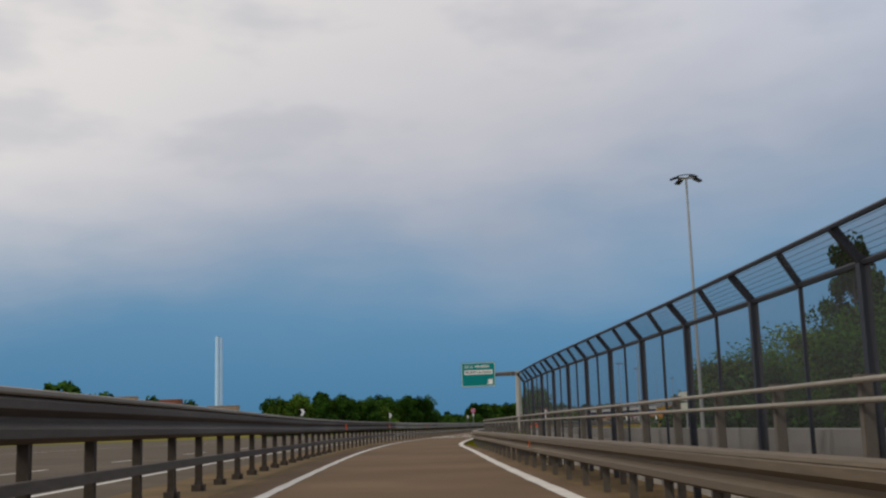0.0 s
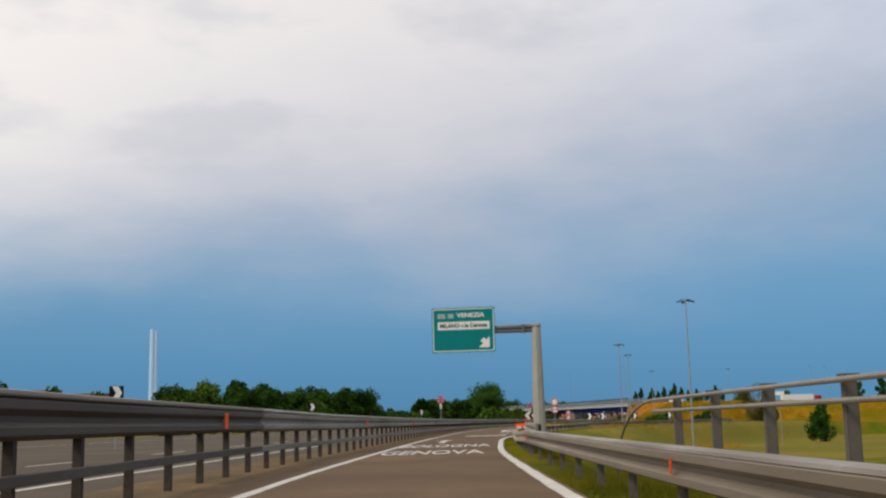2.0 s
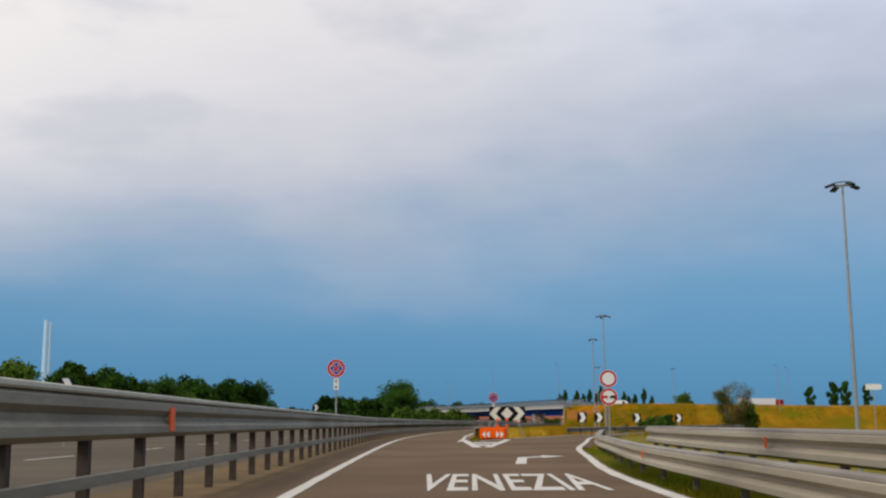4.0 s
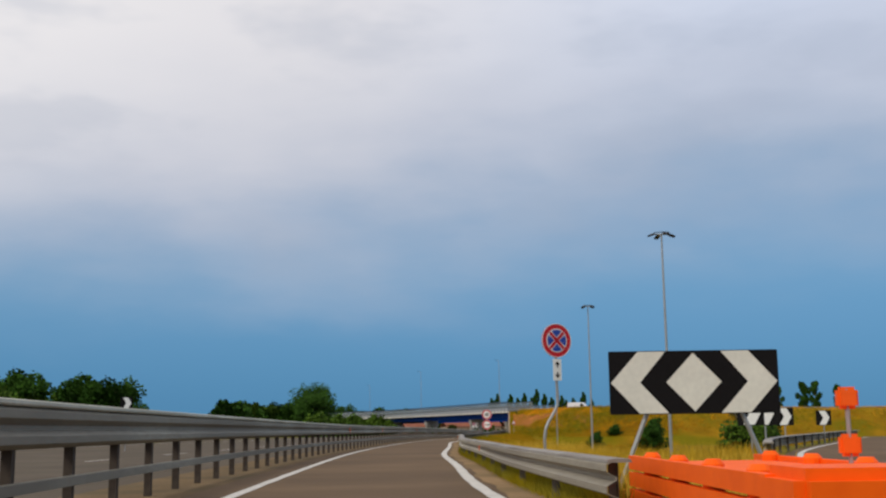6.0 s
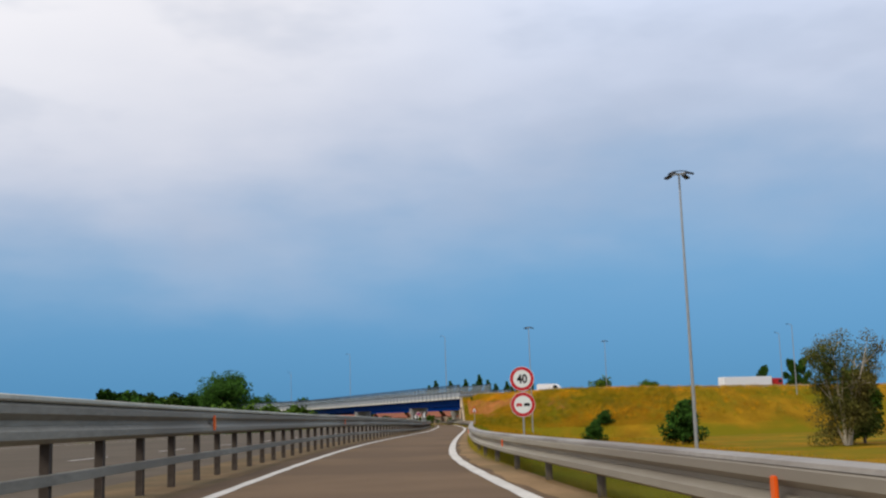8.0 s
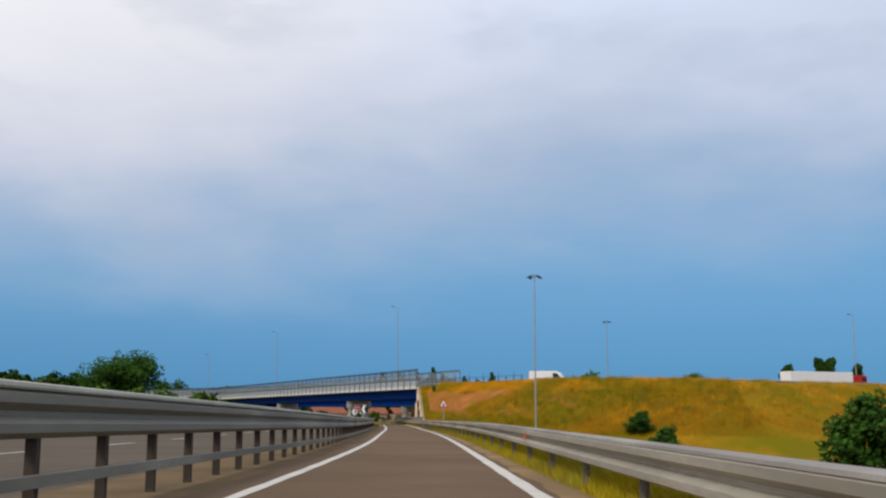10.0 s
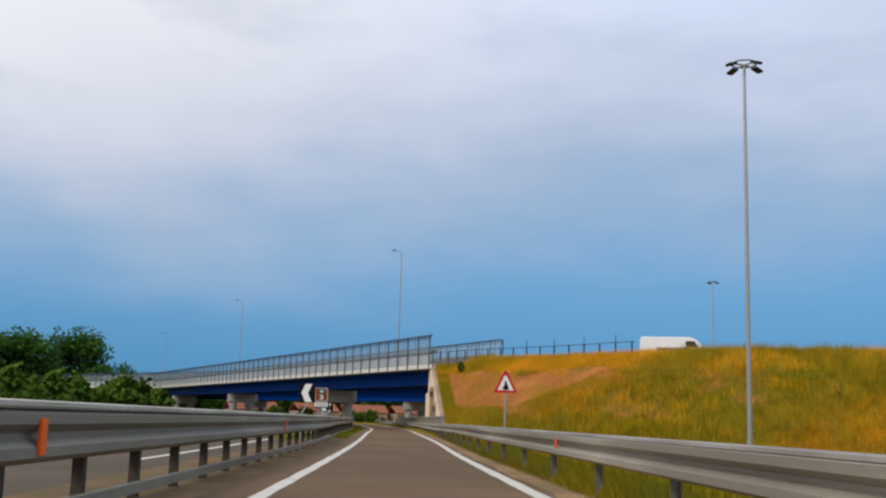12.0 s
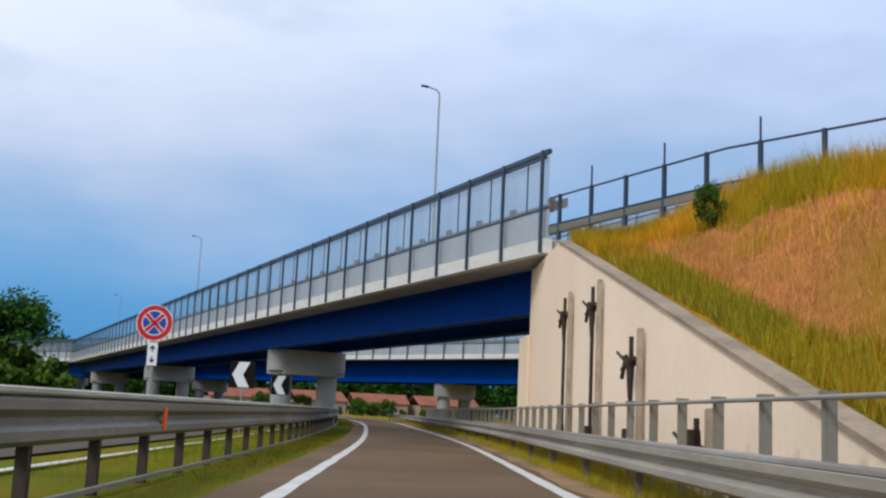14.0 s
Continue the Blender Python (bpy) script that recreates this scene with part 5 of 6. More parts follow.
def rubble():
    """Pale broken concrete lying in the grass under the double rail."""
    rng = random.Random(8)
    bm = bmesh.new()
    for k in range(70):
        y = rng.uniform(108, 127)
        p = along(UPRIGHT, rng.uniform(0.75, 1.5), y, y + 1, 1)[0]
        s = rng.uniform(0.06, 0.2)
        box(bm, (s * rng.uniform(0.8, 1.6), s * rng.uniform(0.8, 1.6), s), (p.x, p.y, float(ground_z(p.x, p.y)) + s * 0.3), s * 0.15,
            Matrix.Rotation(rng.uniform(0, 3), 3, "Z") @ Matrix.Rotation(rng.uniform(-0.5, 0.5), 3, "X"))
    tagged(part("rubble", bm, RUBBLE), "pale broken concrete rubble in the grass under the rails", "rubble", kind="stuff")


rubble()


# ---------------------------------------------------------------- trees and bushes
def tree_mesh(seed, height, radius, trunk, leaves, leaf, mat, bark=None, shape=1.0, low=0.25, limbs=9):
    """Trunk with limbs, and a crown of leaf blades round the limb ends. Built at the origin."""
    rng = random.Random(seed)
    wood, crown = bmesh.new(), bmesh.new()
    lean = Vector((rng.uniform(-0.05, 0.05), rng.uniform(-0.05, 0.05), 1))
    tip = lean * height * 0.82
    tube(wood, [Vector(), lean * height * 0.3, lean * height * 0.6, tip], [trunk, trunk * 0.75, trunk * 0.45, trunk * 0.12], 8)
    clumps = []
    for k in range(limbs):
        f = low + (0.95 - low) * (k + rng.random()) / limbs
        a = 2.4 * k + rng.uniform(-0.5, 0.5)
        start = lean * height * f * 0.82
        spread = radius * (math.sin(math.pi * min(1, (f - low) / (1 - low) * 0.8 + 0.2)) ** 0.6) * shape
        reach = spread * rng.uniform(0.55, 0.9)
        end = start + Vector((math.cos(a) * reach, math.sin(a) * reach, height * rng.uniform(0.06, 0.2)))
        tube(wood, [start, start.lerp(end, 0.5) + Vector((0, 0, 0.05 * height * rng.uniform(-0.4, 0.6))), end], [trunk * 0.4 * (1.1 - f), trunk * 0.22, trunk * 0.06], 5)
        for _ in range(3):
            c = start.lerp(end, rng.uniform(0.55, 1.05)) + Vector((rng.gauss(0, 1), rng.gauss(0, 1), rng.gauss(0, 0.7))) * radius * 0.16
            clumps.append((c, radius * rng.uniform(0.22, 0.42)))
    for _ in range(4):
        clumps.append((tip + Vector((rng.gauss(0, 1), rng.gauss(0, 1), rng.gauss(0, 1))) * radius * 0.2, radius * rng.uniform(0.22, 0.38)))
    for k in range(leaves):
        c, r = clumps[k % len(clumps)]
        v = Vector((rng.gauss(0, 1), rng.gauss(0, 1), rng.gauss(0, 0.8)))
        v = v.normalized() * r * (rng.random() ** 0.4)
        p = c + v
        d = Vector((rng.gauss(0, 1), rng.gauss(0, 1), rng.gauss(0, 1))).normalized()
        s = leaf * rng.uniform(0.6, 1.4)
        e = d.orthogonal().normalized() * s * 0.55
        crown.faces.new([crown.verts.new(q) for q in (p - d * s * 0.5, p + e * 0.8, p + d * s * 0.6, p - e)])
    return mesh_of("trunk", wood, bark or BARK), mesh_of("crown", crown, mat)


TREE_KINDS = {}


def plant(kind, x, y, scale, label, category="tree", group="", base=None, flat=1.0, turn=0.0):
    """A tree or bush of one of the built kinds, scale times its size."""
    z = float(ground_z(x, y)) - 0.15 if base is None else base
    root = thing("tree" if category == "tree" else "bush", pose(x, y, z, 0, 0, turn), label, category, group)
    for name, me in zip(("trunk", "crown"), TREE_KINDS[kind]):
        ob = new(name, me)
        ob.parent = root
        ob.matrix_local = Matrix.Diagonal((scale, scale, scale * flat, 1))
    return root


TREE_KINDS["round"] = tree_mesh(11, 10, 5.2, 0.32, 14000, 0.32, LEAF, low=0.12, limbs=22)
TREE_KINDS["oak"] = tree_mesh(12, 10, 4.6, 0.28, 4800, 0.48, LEAF, low=0.12, limbs=13)
TREE_KINDS["loose"] = tree_mesh(13, 10, 4.0, 0.24, 4200, 0.44, LEAF_LIGHT, low=0.12, limbs=12)
TREE_KINDS["tall"] = tree_mesh(14, 10, 2.3, 0.2, 5200, 0.36, LEAF, low=0.1, limbs=14)
TREE_KINDS["cypress"] = tree_mesh(15, 10, 1.6, 0.16, 1400, 0.6, LEAF, low=0.05, limbs=12)
TREE_KINDS["bush"] = tree_mesh(16, 4, 2.6, 0.1, 3600, 0.27, LEAF_LIGHT, low=0.02, limbs=12)
TREE_KINDS["dark_bush"] = tree_mesh(17, 4, 2.0, 0.1, 4200, 0.24, LEAF, low=0.02, limbs=12)


def stemmed_tree(seed, height, radius, leaves, leaf):
    """Several pale ascending stems with twigs, in a dense loose crown down to the ground."""
    rng = random.Random(seed)
    wood, crown = bmesh.new(), bmesh.new()
    clumps = []
    for k in range(7):
        a = 2 * math.pi * k / 7 + rng.uniform(-0.4, 0.4)
        out = radius * rng.uniform(0.25, 0.75)
        top = height * rng.uniform(0.72, 0.98)
        at = lambda f: Vector((math.cos(a) * out * f ** 1.3, math.sin(a) * out * f ** 1.3, top * f)) + Vector((math.cos(a), math.sin(a), 0)) * 0.25
        bend = [at(f) + Vector((rng.gauss(0, 0.1), rng.gauss(0, 0.1), 0)) for f in (0, 0.25, 0.5, 0.75, 1.0)]
        r = rng.uniform(0.09, 0.15)
        tube(wood, bend, [r, r * 0.8, r * 0.6, r * 0.4, r * 0.12], 6)
        for j in range(8):
            f = rng.uniform(0.12, 0.95)
            p = at(f)
            b = a + rng.uniform(-1.5, 1.5)
            reach = radius * rng.uniform(0.25, 0.6)
            q = p + Vector((math.cos(b) * reach, math.sin(b) * reach, height * rng.uniform(0.03, 0.16)))
            tube(wood, [p, p.lerp(q, 0.5) + Vector((0, 0, rng.uniform(-0.1, 0.3))), q], [r * 0.45, r * 0.3, r * 0.1], 4)
            clumps += [(p.lerp(q, rng.uniform(0.4, 1.05)), radius * rng.uniform(0.16, 0.34)) for _ in range(2)]
        clumps.append((bend[-1], radius * 0.25))
    for k in range(26):
        b, d = rng.uniform(0, 6.3), radius * rng.uniform(0.3, 0.85)
        clumps.append((Vector((math.cos(b) * d, math.sin(b) * d, height * rng.uniform(0.04, 0.38))), radius * rng.uniform(0.2, 0.36)))
    for k in range(leaves):
        c, r = clumps[k % len(clumps)]
        p = c + Vector((rng.gauss(0, 1), rng.gauss(0, 1), rng.gauss(0, 1))).normalized() * r * (rng.random() ** 0.45)
        d = Vector((rng.gauss(0, 1), rng.gauss(0, 1), rng.gauss(0, 1.4))).normalized()
        s = leaf * rng.uniform(0.6, 1.4)
        e = d.orthogonal().normalized() * s * 0.5
        crown.faces.new([crown.verts.new(v) for v in (p - d * s * 0.5, p + e * 0.8, p + d * s * 0.6, p - e)])
    return mesh_of("trunk", wood, PALE_BARK), mesh_of("crown", crown, LEAF_DRY)


TREE_KINDS["thin"] = stemmed_tree(18, 10, 3.5, 20000, 0.157)

TREE_KINDS["far"] = tree_mesh(31, 10, 4.6, 0.28, 1500, 0.82, LEAF, low=0.08, limbs=12)
TREE_KINDS["far_loose"] = tree_mesh(32, 10, 4.2, 0.26, 1400, 0.78, LEAF_LIGHT, low=0.08, limbs=12)
TREE_KINDS["far_bush"] = tree_mesh(33, 4, 2.6, 0.1, 1100, 0.5, LEAF_LIGHT, low=0.02, limbs=12)

# beyond the opposite carriageway
for x, y, s in ((62, 645, 1.15), (47, 655, 1.25), (72, 655, 0.95), (40, 668, 1.3), (67, 660, 1.25), (46, 590, 1.6), (38, 600, 1.2), (33, 612, 1.25)):
    plant("round" if s > 1.5 else "oak", x, y, s, "green tree beside the broad dark tree", "tree", "far wood", turn=17 * x)
plant("round", 55.6, 700.6, 2.15, "broad dark green tree above the far hedge", turn=40, flat=1.12)
plant("tall", -35.3, 310, 1.36, "dark pointed tree in the roadside wood", turn=10)
rng = random.Random(5)
ROW = [(-39, 258), (-36, 285), (-29, 322), (-20, 365), (-8, 415), (3, 470), (14, 530), (25, 590), (36, 640), (66, 720), (76, 750)]
for (ax, ay), (bx, by) in zip(ROW, ROW[1:]):
    n = max(2, int(math.hypot(bx - ax, by - ay) / 4.2))
    for k in range(n):
        f = (k + rng.random() * 0.7) / n
        x, y = ax + (bx - ax) * f + rng.uniform(-8, 2), ay + (by - ay) * f
        kind = rng.choice(("oak", "loose", "oak", "oak", "bush"))
        size = rng.uniform(0.88, 1.06) if ay < 360 else rng.uniform(1.02, 1.24) if ay < 410 else rng.uniform(0.5, 0.72) if ay < 520 else rng.uniform(1.0, 1.2)
        kind = {"oak": "far", "round": "far", "loose": "far_loose"}.get(kind, kind) if ay > 400 else kind
        if kind == "bush":
            plant("bush", x, y, size * 1.9, "dense green shrub along the opposite carriageway", "bush", "hedge shrubs", turn=rng.uniform(0, 360))
        else:
            plant(kind, x, y, size, "green roadside tree along the opposite carriageway", "tree", "roadside trees", turn=rng.uniform(0, 360))
for k in range(30):
    x, y = 14 + k * 2.4 + rng.uniform(-3, 3), 590 + k * 5.2 + rng.uniform(-6, 6)
    plant("far_bush", x, y, rng.uniform(1.6, 2.6), "dense green shrub below the far bridge end", "bush", "hedge shrubs", turn=rng.uniform(0, 360))
for k in range(14):
    x, y = 44 + k * 2.4 + rng.uniform(-2, 2), 520 + k * 4.0 + rng.uniform(-4, 4)
    plant("far_bush", x - 6, y, rng.uniform(1.2, 1.9), "leafy shrub beside the overpass piers", "bush", "pier shrubs", turn=rng.uniform(0, 360))
for x, y, s in ((-150, 560, 1.3), (-135, 600, 0.9), (-120, 640, 1.1), (-185, 600, 1.0), (-210, 640, 1.3), (-95, 700, 1.0), (-60, 780, 1.2), (-30, 800, 1.0), (0, 820, 1.1), (90, 860, 1.3), (20, 840, 1.0), (125, 850, 1.1), (-170, 640, 1.2), (-240, 620, 1.1), (-110, 760, 1.2)):
    plant("far", x, y, s * 1.1, "distant tree on the plain", "tree", "distant trees", turn=rng.uniform(0, 360))

# behind the net fence
TREE_KINDS["full"] = tree_mesh(21, 10, 4.6, 0.28, 14000, 0.21, LEAF, low=0.05, limbs=18)
TREE_KINDS["airy"] = tree_mesh(22, 10, 4.0, 0.24, 12000, 0.21, LEAF_LIGHT, low=0.05, limbs=16)
TREE_KINDS["spire"] = tree_mesh(23, 10, 2.2, 0.18, 12000, 0.2, LEAF, low=0.1, limbs=16)
for kind, x, y, s, flat in (("spire", 49, 131, 1.75, 1.45), ("spire", 53, 134, 1.6, 1.4), ("airy", 24.2, 97, 0.95, 0.95), ("full", 28.5, 99.5, 1.3, 0.82), ("dark_bush", 20.4, 95.5, 1.55, 1.0), ("dark_bush", 23.2, 96, 1.7, 1.0), ("dark_bush", 26.2, 94.5, 1.9, 1.0), ("airy", 33, 104, 1.3, 0.95), ("full", 37, 105, 1.35, 0.95), ("airy", 48, 134, 1.35, 1.0), ("full", 49, 130, 1.4, 1.0), ("airy", 48, 127, 1.35, 0.85), ("full", 49.5, 136, 1.5, 1.1),
                            ("full", 53, 128, 1.6, 1.1), ("airy", 58, 134, 1.6, 1.1), ("full", 64, 130, 1.6, 1.1), ("bush", 36, 112, 1.7, 1.0), ("bush", 44, 124, 2.2, 1.0), ("bush", 47, 125, 2.3, 1.0), ("bush", 54, 123, 2.3, 1.0)):
    plant(kind, x, y, s, "green tree growing beside the first bridge" if "bush" not in kind else "dense green shrub growing beside the first bridge", "bush" if "bush" in kind else "tree", "bridge trees", turn=rng.uniform(0, 360), flat=flat)

# field and embankment
plant("thin", 93.5, 342.4, 1.28, "thin olive tree with pale upright stems", turn=30)
plant("loose", 99.0, 347, 0.8, "leafy tree beside the pale dead trunk", turn=70)
plant("dark_bush", 87.4, 367.8, 1.4, "dark rounded bush at the foot of the embankment", "bush")
plant("dark_bush", 83.0, 385.9, 0.85, "dark bush on the slope below the embankment", "bush")
plant("dark_bush", 100.8, 423, 0.85, "green bush on the embankment slope", "bush", flat=0.75)
plant("dark_bush", 61.6, 218.2, 0.95, "dark upright bush in the yellow field", "bush", flat=1.45)
plant("bush", 44.0, 245.5, 0.8, "leafy green bush in the yellow field", "bush", flat=1.1)
plant("dark_bush", 45.6, 247.0, 0.85, "dense green bush in the yellow field", "bush")
for k in range(15):
    plant("cypress", 152 + (k + (1.5 if k > 8 else 0)) * 3.4 + rng.uniform(-1.2, 1.2), 742 + rng.uniform(-6, 6), rng.uniform(0.9, 1.1), "dark conifer in a distant row", "tree", "conifer row", flat=rng.uniform(1.7, 2.2))
for x, y, s in ((310, 570, 0.9), (200, 610, 0.8), (350, 560, 1.0), (280, 530, 0.6), (163.5, 566, 1.25)):
    plant("loose", x, y, s, "small tree on the embankment crest", "tree", "crest trees", turn=rng.uniform(0, 360))
for x, y, s in ((211, 548.5, 0.85), (221.5, 549.4, 1.0), (231.5, 558, 1.05), (242, 560, 0.95)):
    plant("tall", x, y, s, "dark tree standing beyond the upper road", "tree", "crest trees", flat=1.42, turn=rng.uniform(0, 360))
plant("bush", 88.45, 462.9, 0.12, "small upright green shrub on the slope beside the overpass", "bush", flat=1.7, base=float(slope_z(88.7, 463.2)) - 0.05)
plant("bush", 122, 446, 0.65, "low bush beside the upper road", "bush")


# ---------------------------------------------------------------- grass blades
def blades(name, pts, mat, h0, h1, width, seed, label):
    rng = np.random.default_rng(seed)
    n = len(pts)
    p = np.array(pts)
    a = rng.uniform(0, 2 * math.pi, n)
    h = rng.uniform(h0, h1, n)
    w = width * rng.uniform(0.6, 1.4, n)
    lean = rng.normal(0, 0.28, (n, 2)) * h[:, None]
    side = np.stack([np.cos(a), np.sin(a)], 1) * w[:, None]
    z = p[:, 2]
    v = np.empty((n, 3, 3))
    v[:, 0] = np.c_[p[:, :2] - side, z - 0.03]
    v[:, 1] = np.c_[p[:, :2] + side, z - 0.03]
    v[:, 2] = np.c_[p[:, :2] + lean, z + h]
    me = bpy.data.meshes.new(name)
    me.from_pydata(v.reshape(-1, 3).tolist(), [], np.arange(3 * n).reshape(-1, 3).tolist())
    me.materials.append(mat)
    tagged(new(name, me), label, "grass", kind="stuff")


def scatter(n, seed, y0, y1, x_of):
    rng = np.random.default_rng(seed)
    y = rng.uniform(y0, y1, n)
    x = x_of(y, rng)
    return np.c_[x, y, ground_z(x, y)]


blades("verge_grass", scatter(85000, 1, 54, 186, lambda y, r: UPRIGHT(y) + 0.20 + 1.7 * r.random(len(y)) ** 1.1), BLADE, 0.05, 0.2, 0.008, 1, "short green grass under the guard rail")
blades("verge_grass", scatter(150000, 2, 188, 540, lambda y, r: RIGHT(y) + 0.58 + 1.8 * r.random(len(y)) ** 1.3), BLADE, 0.08, 0.32, 0.008, 2, "green grass verge along the guard rail")
blades("verge_grass", scatter(80000, 9, 190, 540, lambda y, r: RIGHT(y) + 0.68 + 0.5 * r.random(len(y))), SLOPE_BLADE, 0.18, 0.50, 0.010, 9, "tall grass growing through the guard rail")
blades("verge_grass", scatter(40000, 14, 190, 540, lambda y, r: RIGHT(y) + 0.52 + 0.9 * r.random(len(y)) ** 1.4), STRAW, 0.06, 0.26, 0.009, 14, "dry straw among the grass along the guard rail")
blades("verge_grass", scatter(40000, 3, 425, 540, lambda y, r: LEFT(y) - 0.5 - 3.6 * r.random(len(y))), BLADE, 0.05, 0.16, 0.008, 3, "green grass below the tall barrier")
p = scatter(14000, 31, 190.5, 216, lambda y, r: RIGHT(y) + 1.15 + 5 * r.random(len(y)))
blades("field_grass", p[p[:, 0] < EXIT(p[:, 1]) - 1.3], PALE_STRAW, 0.25, 0.8, 0.012, 31, "tall straw-coloured grass behind the crash cushion")
p = scatter(60000, 4, 195, 430, lambda y, r: RIGHT(y) + 2.2 + 28 * r.random(len(y)) ** 1.6)
e = np.clip(p[:, 1], 174, 260)
p = p[(p[:, 1] > 262) | (p[:, 0] < EXIT(e) - 1.3) | (p[:, 0] > UPRIGHT(e) + 1.5)]
blades("field_grass", p, STRAW, 0.15, 0.6, 0.018, 4, "tall yellow grass behind the guard rail")
p = np.vstack([scatter(280000, 5, 396, 472, lambda y, r: 80 + 100 * r.random(len(y)) ** 1.5), scatter(330000, 15, 412, 470.4, lambda y, r: RIGHT(y) + 2.1 + (15 + 25 * smooth((452 - y) / 14)) * r.random(len(y)) ** 1.2)])
p[:, 2] = slope_z(p[:, 0], p[:, 1])
p = p[(p[:, 0] > RIGHT(p[:, 1]) + 2.08) & (p[:, 2] > -0.9)]
bald = np.array([scorched(*q) for q in p.tolist()])
low = ~bald & (p[:, 1] > 446) & (p[:, 2] < 4.4) & (p[:, 0] < RIGHT(p[:, 1]) + 5.5) & (np.arange(len(p)) % 4 > 0)
blades("wall_weeds", scatter(5000, 21, 451, 474, lambda y, r: RIGHT(y) + 1.25 + 0.4 * r.random(len(y))), BLADE, 0.12, 0.5, 0.009, 21, "weeds along the foot of the wing wall")
blades("bank_grass", p[low], SLOPE_BLADE, 0.1, 0.32, 0.008, 8, "green grass beside the wing wall")
top = ~bald & (p[:, 2] > 4.7)
blades("bank_grass", p[top], GOLD, 0.2, 0.55, 0.008, 11, "golden tall grass along the embankment crest")
g = np.random.default_rng(44)
tuft = []
for a, b in zip(CREST[1:], CREST[2:9]):
    for k in range(int(np.hypot(*(b - a)[:2]) * 5)):
        f, d = g.random(), 0.2 + 3.4 * g.random() ** 2
        side = np.array((b - a)[1::-1]) * (1, -1) / np.hypot(*(b - a)[:2])
        c = (a + (b - a) * f)[:2] + side * d
        if noise.noise(Vector((c[0] * 0.25, c[1] * 0.25, 5))) > -0.12:
            tuft.append(c + g.normal(0, 0.22, (70, 2)))
tuft = np.vstack(tuft)
tuft = tuft[tuft[:, 0] > RIGHT(tuft[:, 1]) + 2.1]
tuft = np.c_[tuft, slope_z(tuft[:, 0], tuft[:, 1])]
blades("bank_grass", tuft[::2], GOLD, 0.25, 0.7, 0.007, 45, "tall golden tufts standing along the embankment crest")
blades("bank_grass", tuft[1::2], PALE_STRAW, 0.25, 0.78, 0.007, 46, "pale straw tufts standing along the embankment crest")
face = p[~bald & (p[:, 2] > 0.2) & (p[:, 1] < 444)]
clump = face[g.choice(len(face), 2400, replace=False)]
clump = (clump[:, None, :2] + g.normal(0, 0.25, (2400, 34, 2))).reshape(-1, 2)
clump = clump[clump[:, 0] > RIGHT(clump[:, 1]) + 2.6]
clump = np.c_[clump, slope_z(clump[:, 0], clump[:, 1])]
third = (np.arange(len(clump)) // 34) % 3
for k, stalk in enumerate((GOLD, STRAW, SLOPE_BLADE)):
    blades("bank_grass", clump[third == k], stalk, 0.3, 0.85, 0.013, 50 + k, ("golden", "straw-coloured", "olive green")[k] + " tall tufts on the face of the embankment")
blades("bank_grass", p[bald][::25], STRAW, 0.08, 0.3, 0.007, 12, "sparse straw among the scorched grass")
blades("bank_grass", p[~bald & ~low & ~top], STRAW, 0.12, 0.42, 0.011, 6, "tall dry yellow grass on the embankment")
blades("bank_grass", p[bald], SCORCH_BLADE, 0.04, 0.18, 0.009, 7, "short scorched grass on the embankment")


# ---------------------------------------------------------------- vehicles, houses and far things
def wheels(root, xs, y_half, r):
    for x in xs:
        for s in (-1, 1):
            w = part("wheel", tube(bmesh.new(), [(x, s * y_half - 0.12, r), (x, s * y_half + 0.12, r)], r, 16), TYRE, root)
            part("rim", tube(bmesh.new(), [(x, s * y_half + s * 0.12, r), (x, s * y_half + s * 0.13, r)], r * 0.55, 12), SIGN_BACK, w)


def lorry(x, y, z, turn):
    root = thing("lorry", pose(x, y, z, 0, 0, turn), "articulated lorry with a white box trailer and red cab", "lorry")
    part("trailer", box(bmesh.new(), (11.5, 2.5, 2.5), (-2.2, 0, 2.35), 0.06), LORRY_WHITE, root, "white box trailer")
    part("chassis", box(bmesh.new(), (12.5, 1.2, 0.25), (-1.5, 0, 0.95)), DARK, root)
    cab = part("cab", box(bmesh.new(), (2.1, 2.4, 2.3), (5.3, 0, 2.05), 0.2), LORRY_RED, root, "red cab")
    part("window", box(bmesh.new(), (0.9, 2.44, 0.75), (5.6, 0, 2.55), 0.05), GLASS, cab)
    wheels(root, (-6.8, -5.6, -4.4, 3.2, 5.5), 1.05, 0.5)


lorry(147, 448.6, float(ground_z(147, 448.6)), 2)


def van(x, y, z, turn, label):
    root = thing("van", pose(x, y, z, 0, 0, turn), label, "van")
    bm = bmesh.new()
    prof = [(-2.7, 0.45), (2.75, 0.45), (2.8, 1.05), (2.1, 1.35), (1.45, 2.2), (1.1, 2.35), (-2.6, 2.4), (-2.7, 2.2)]
    lo = [bm.verts.new((u, -0.98, v)) for u, v in prof]
    hi = [bm.verts.new((u, 0.98, v)) for u, v in prof]
    bm.faces.new(lo); bm.faces.new(hi[::-1])
    for i in range(len(prof)):
        j = (i + 1) % len(prof)
        bm.faces.new((lo[i], hi[i], hi[j], lo[j]))
    bmesh.ops.recalc_face_normals(bm, faces=bm.faces)
    bmesh.ops.bevel(bm, geom=list(bm.edges), offset=0.06, segments=2, affect="EDGES")
    body = part("body", bm, LORRY_WHITE, root, "white body")
    part("window", plate(bmesh.new(), [(0.75, 1.4), (1.85, 1.4), (1.4, 2.05), (0.75, 2.05)], -1.0, 1.0), GLASS, body)
    wheels(root, (-1.7, 1.8), 0.9, 0.36)


van(101.8, 451.0, float(ground_z(101.8, 451.0)), -38, "white panel van on the upper road")


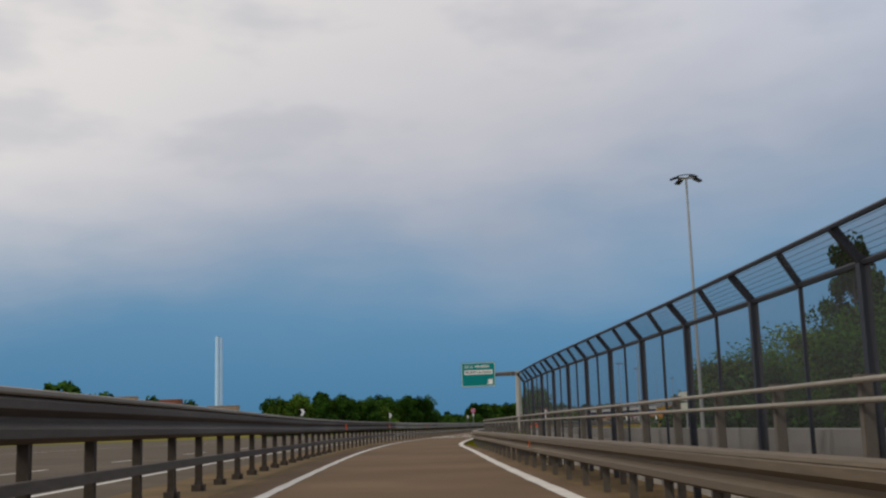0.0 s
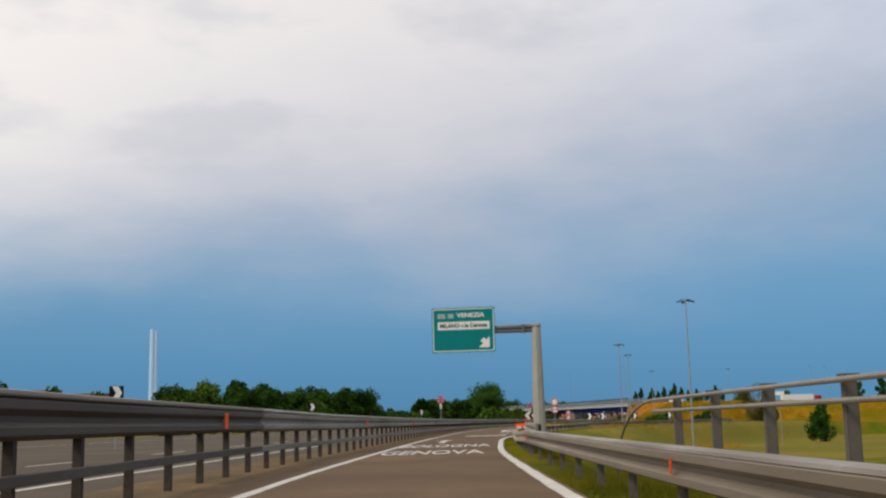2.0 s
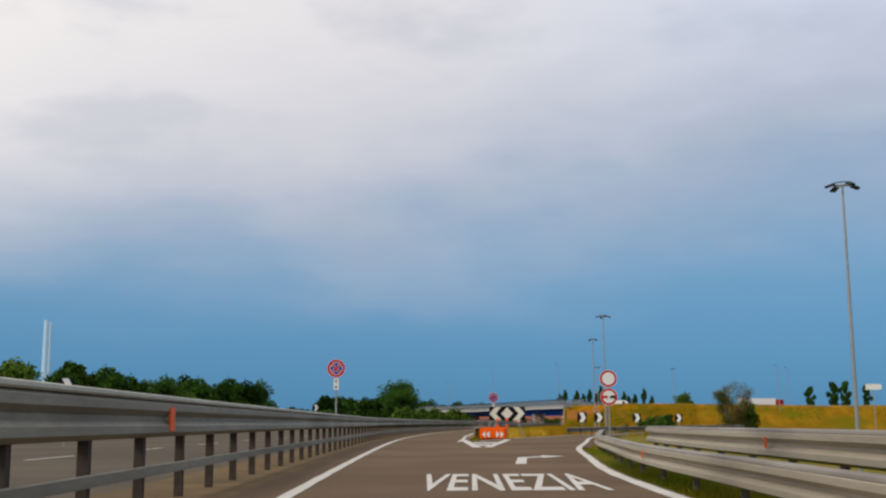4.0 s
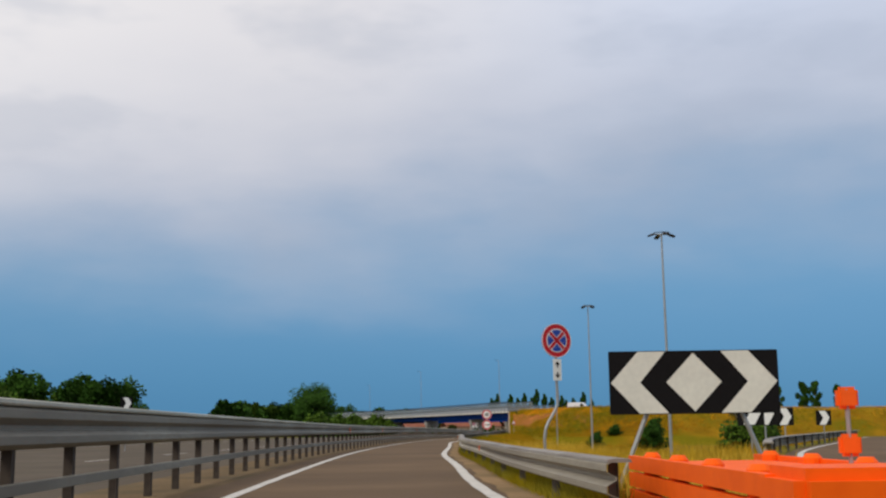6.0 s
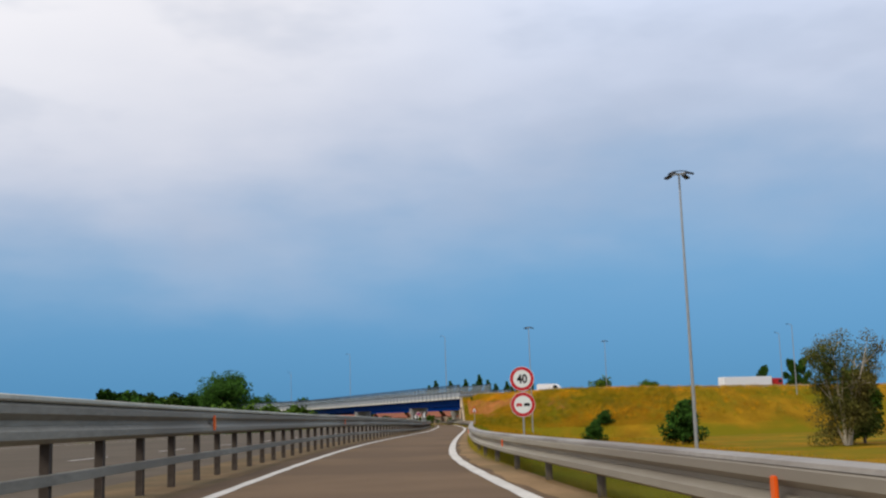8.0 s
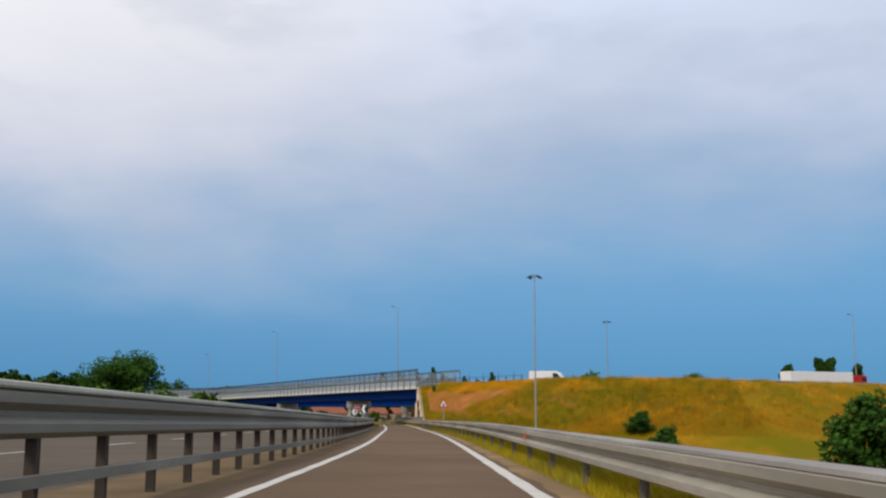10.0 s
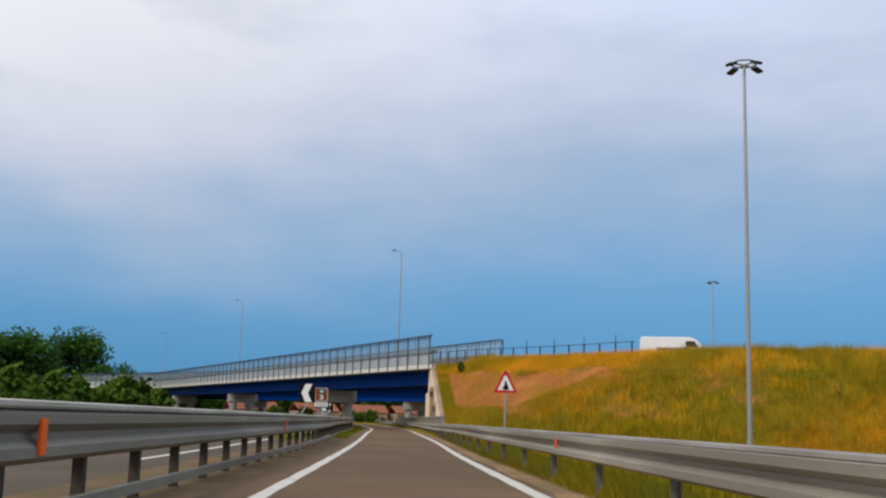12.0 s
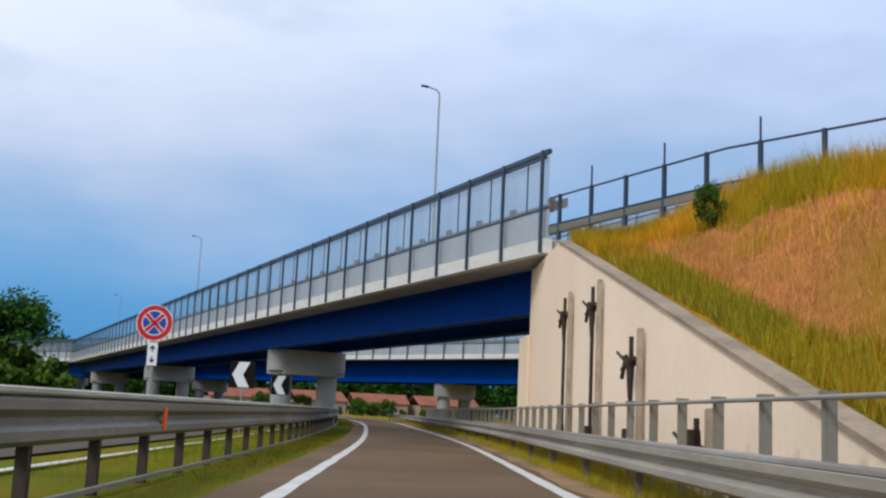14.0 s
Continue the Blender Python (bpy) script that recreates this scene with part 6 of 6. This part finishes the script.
def chimney():
    root = thing("chimney", pose(-517, 2500, -3), "tall slim pale industrial chimney", "chimney")
    part("shaft", tube(bmesh.new(), [(-2.8, 0, 0), (-2.8, 0, 222)], [6.6, 5.2], 20), CHIMNEY, root, "white shaft")
    part("shaft", tube(bmesh.new(), [(5.2, 0, 0), (5.2, 0, 219)], [3.5, 2.9], 16), CHIMNEY, root, "thin pale shaft")


chimney()


def house(x, y, z, turn, w, d, h, label, roof=True, wall=None):
    root = thing("house" if roof else "shed", pose(x, y, z, 0, 0, turn), label, "house" if roof else "shed", "distant houses")
    part("wall", box(bmesh.new(), (w, d, h), (0, 0, h / 2)), wall or HOUSE_WALL, root)
    bm = bmesh.new()
    if roof:
        pts = [(-d / 2 - 0.4, h), (0, h + d * 0.24), (d / 2 + 0.4, h), (d / 2 + 0.4, h + 0.15), (0, h + d * 0.24 + 0.2), (-d / 2 - 0.4, h + 0.15)]
        lo = [bm.verts.new((-w / 2 - 0.4, a, b)) for a, b in pts]
        hi = [bm.verts.new((w / 2 + 0.4, a, b)) for a, b in pts]
        bm.faces.new(lo); bm.faces.new(hi[::-1])
        for i in range(6):
            j = (i + 1) % 6
            bm.faces.new((lo[i], hi[i], hi[j], lo[j]))
        bmesh.ops.recalc_face_normals(bm, faces=bm.faces)
    else:
        box(bm, (w + 0.4, d + 0.4, 0.4), (0, 0, h + 0.2))
    part("roof", bm, ROOF if roof else CONCRETE, root)
    me = mesh_of("window", box(bmesh.new(), (1.0, 0.08, 1.3), (0, 0, 0)), GLASS)
    for fl in range(max(1, int(h / 3))):
        for k in range(max(2, int(w / 3))):
            ob = new("window", me)
            ob.parent = root
            ob.matrix_local = pose(-w / 2 + (k + 0.5) * w / max(2, int(w / 3)), -d / 2 - 0.03, 1.6 + 3 * fl)


for k in range(24):
    plant("bush", 96 + 4.2 * k + rng.uniform(-2, 2), 668 + rng.uniform(-6, 6), rng.uniform(0.35, 0.95), "garden shrub before the red-roofed houses", "bush", "garden shrubs", turn=rng.uniform(0, 360))
for x, y, w, t in ((106, 706, 14, 6), (124, 702, 12, 10), (140, 706, 13, 0), (156, 704, 15, 4)):
    house(x, y, -0.6, t, w, 9, 3.4, "two-storey house with a red tiled roof behind the overpass")
house(-440, 1450, -2, 4, 64, 20, 54, "pale blocky building far off beside the chimney", False)
house(-385, 1460, -2, -3, 66, 20, 49, "pale blocky building far off beside the chimney", False, ROOF)
house(-300, 1480, -2, 2, 40, 20, 39, "pale blocky building far off beside the chimney", False)
for x, y, s in ((-176, 500, 2.6), (-160, 505, 2.1), (-192, 510, 2.2), (-140, 520, 1.9), (-124, 530, 1.7)):
    plant("far", x, y, s, "distant tree on the plain", "tree", "distant trees", turn=rng.uniform(0, 360))
for k in range(26):
    if k < 15:
        plant("far", 96 + 4.6 * k, 790 + rng.uniform(-10, 10), rng.uniform(0.7, 0.95), "green tree in the far wood behind the overpass", "tree", "far wood", turn=rng.uniform(0, 360))
    plant("far" if k % 3 else "far_loose", 22 + 3.7 * k + rng.uniform(-2, 2), 725 + 1.4 * k + rng.uniform(-8, 8), rng.uniform(0.7, 1.0), "green tree in the far wood behind the overpass", "tree", "far wood", turn=rng.uniform(0, 360))
for k in range(22):
    plant("far", 84 + 5.2 * k + rng.uniform(-2, 2), 738 + rng.uniform(-6, 6), rng.uniform(1.0, 1.3), "tall green tree behind the red-roofed houses", "tree", "far wood", turn=rng.uniform(0, 360))
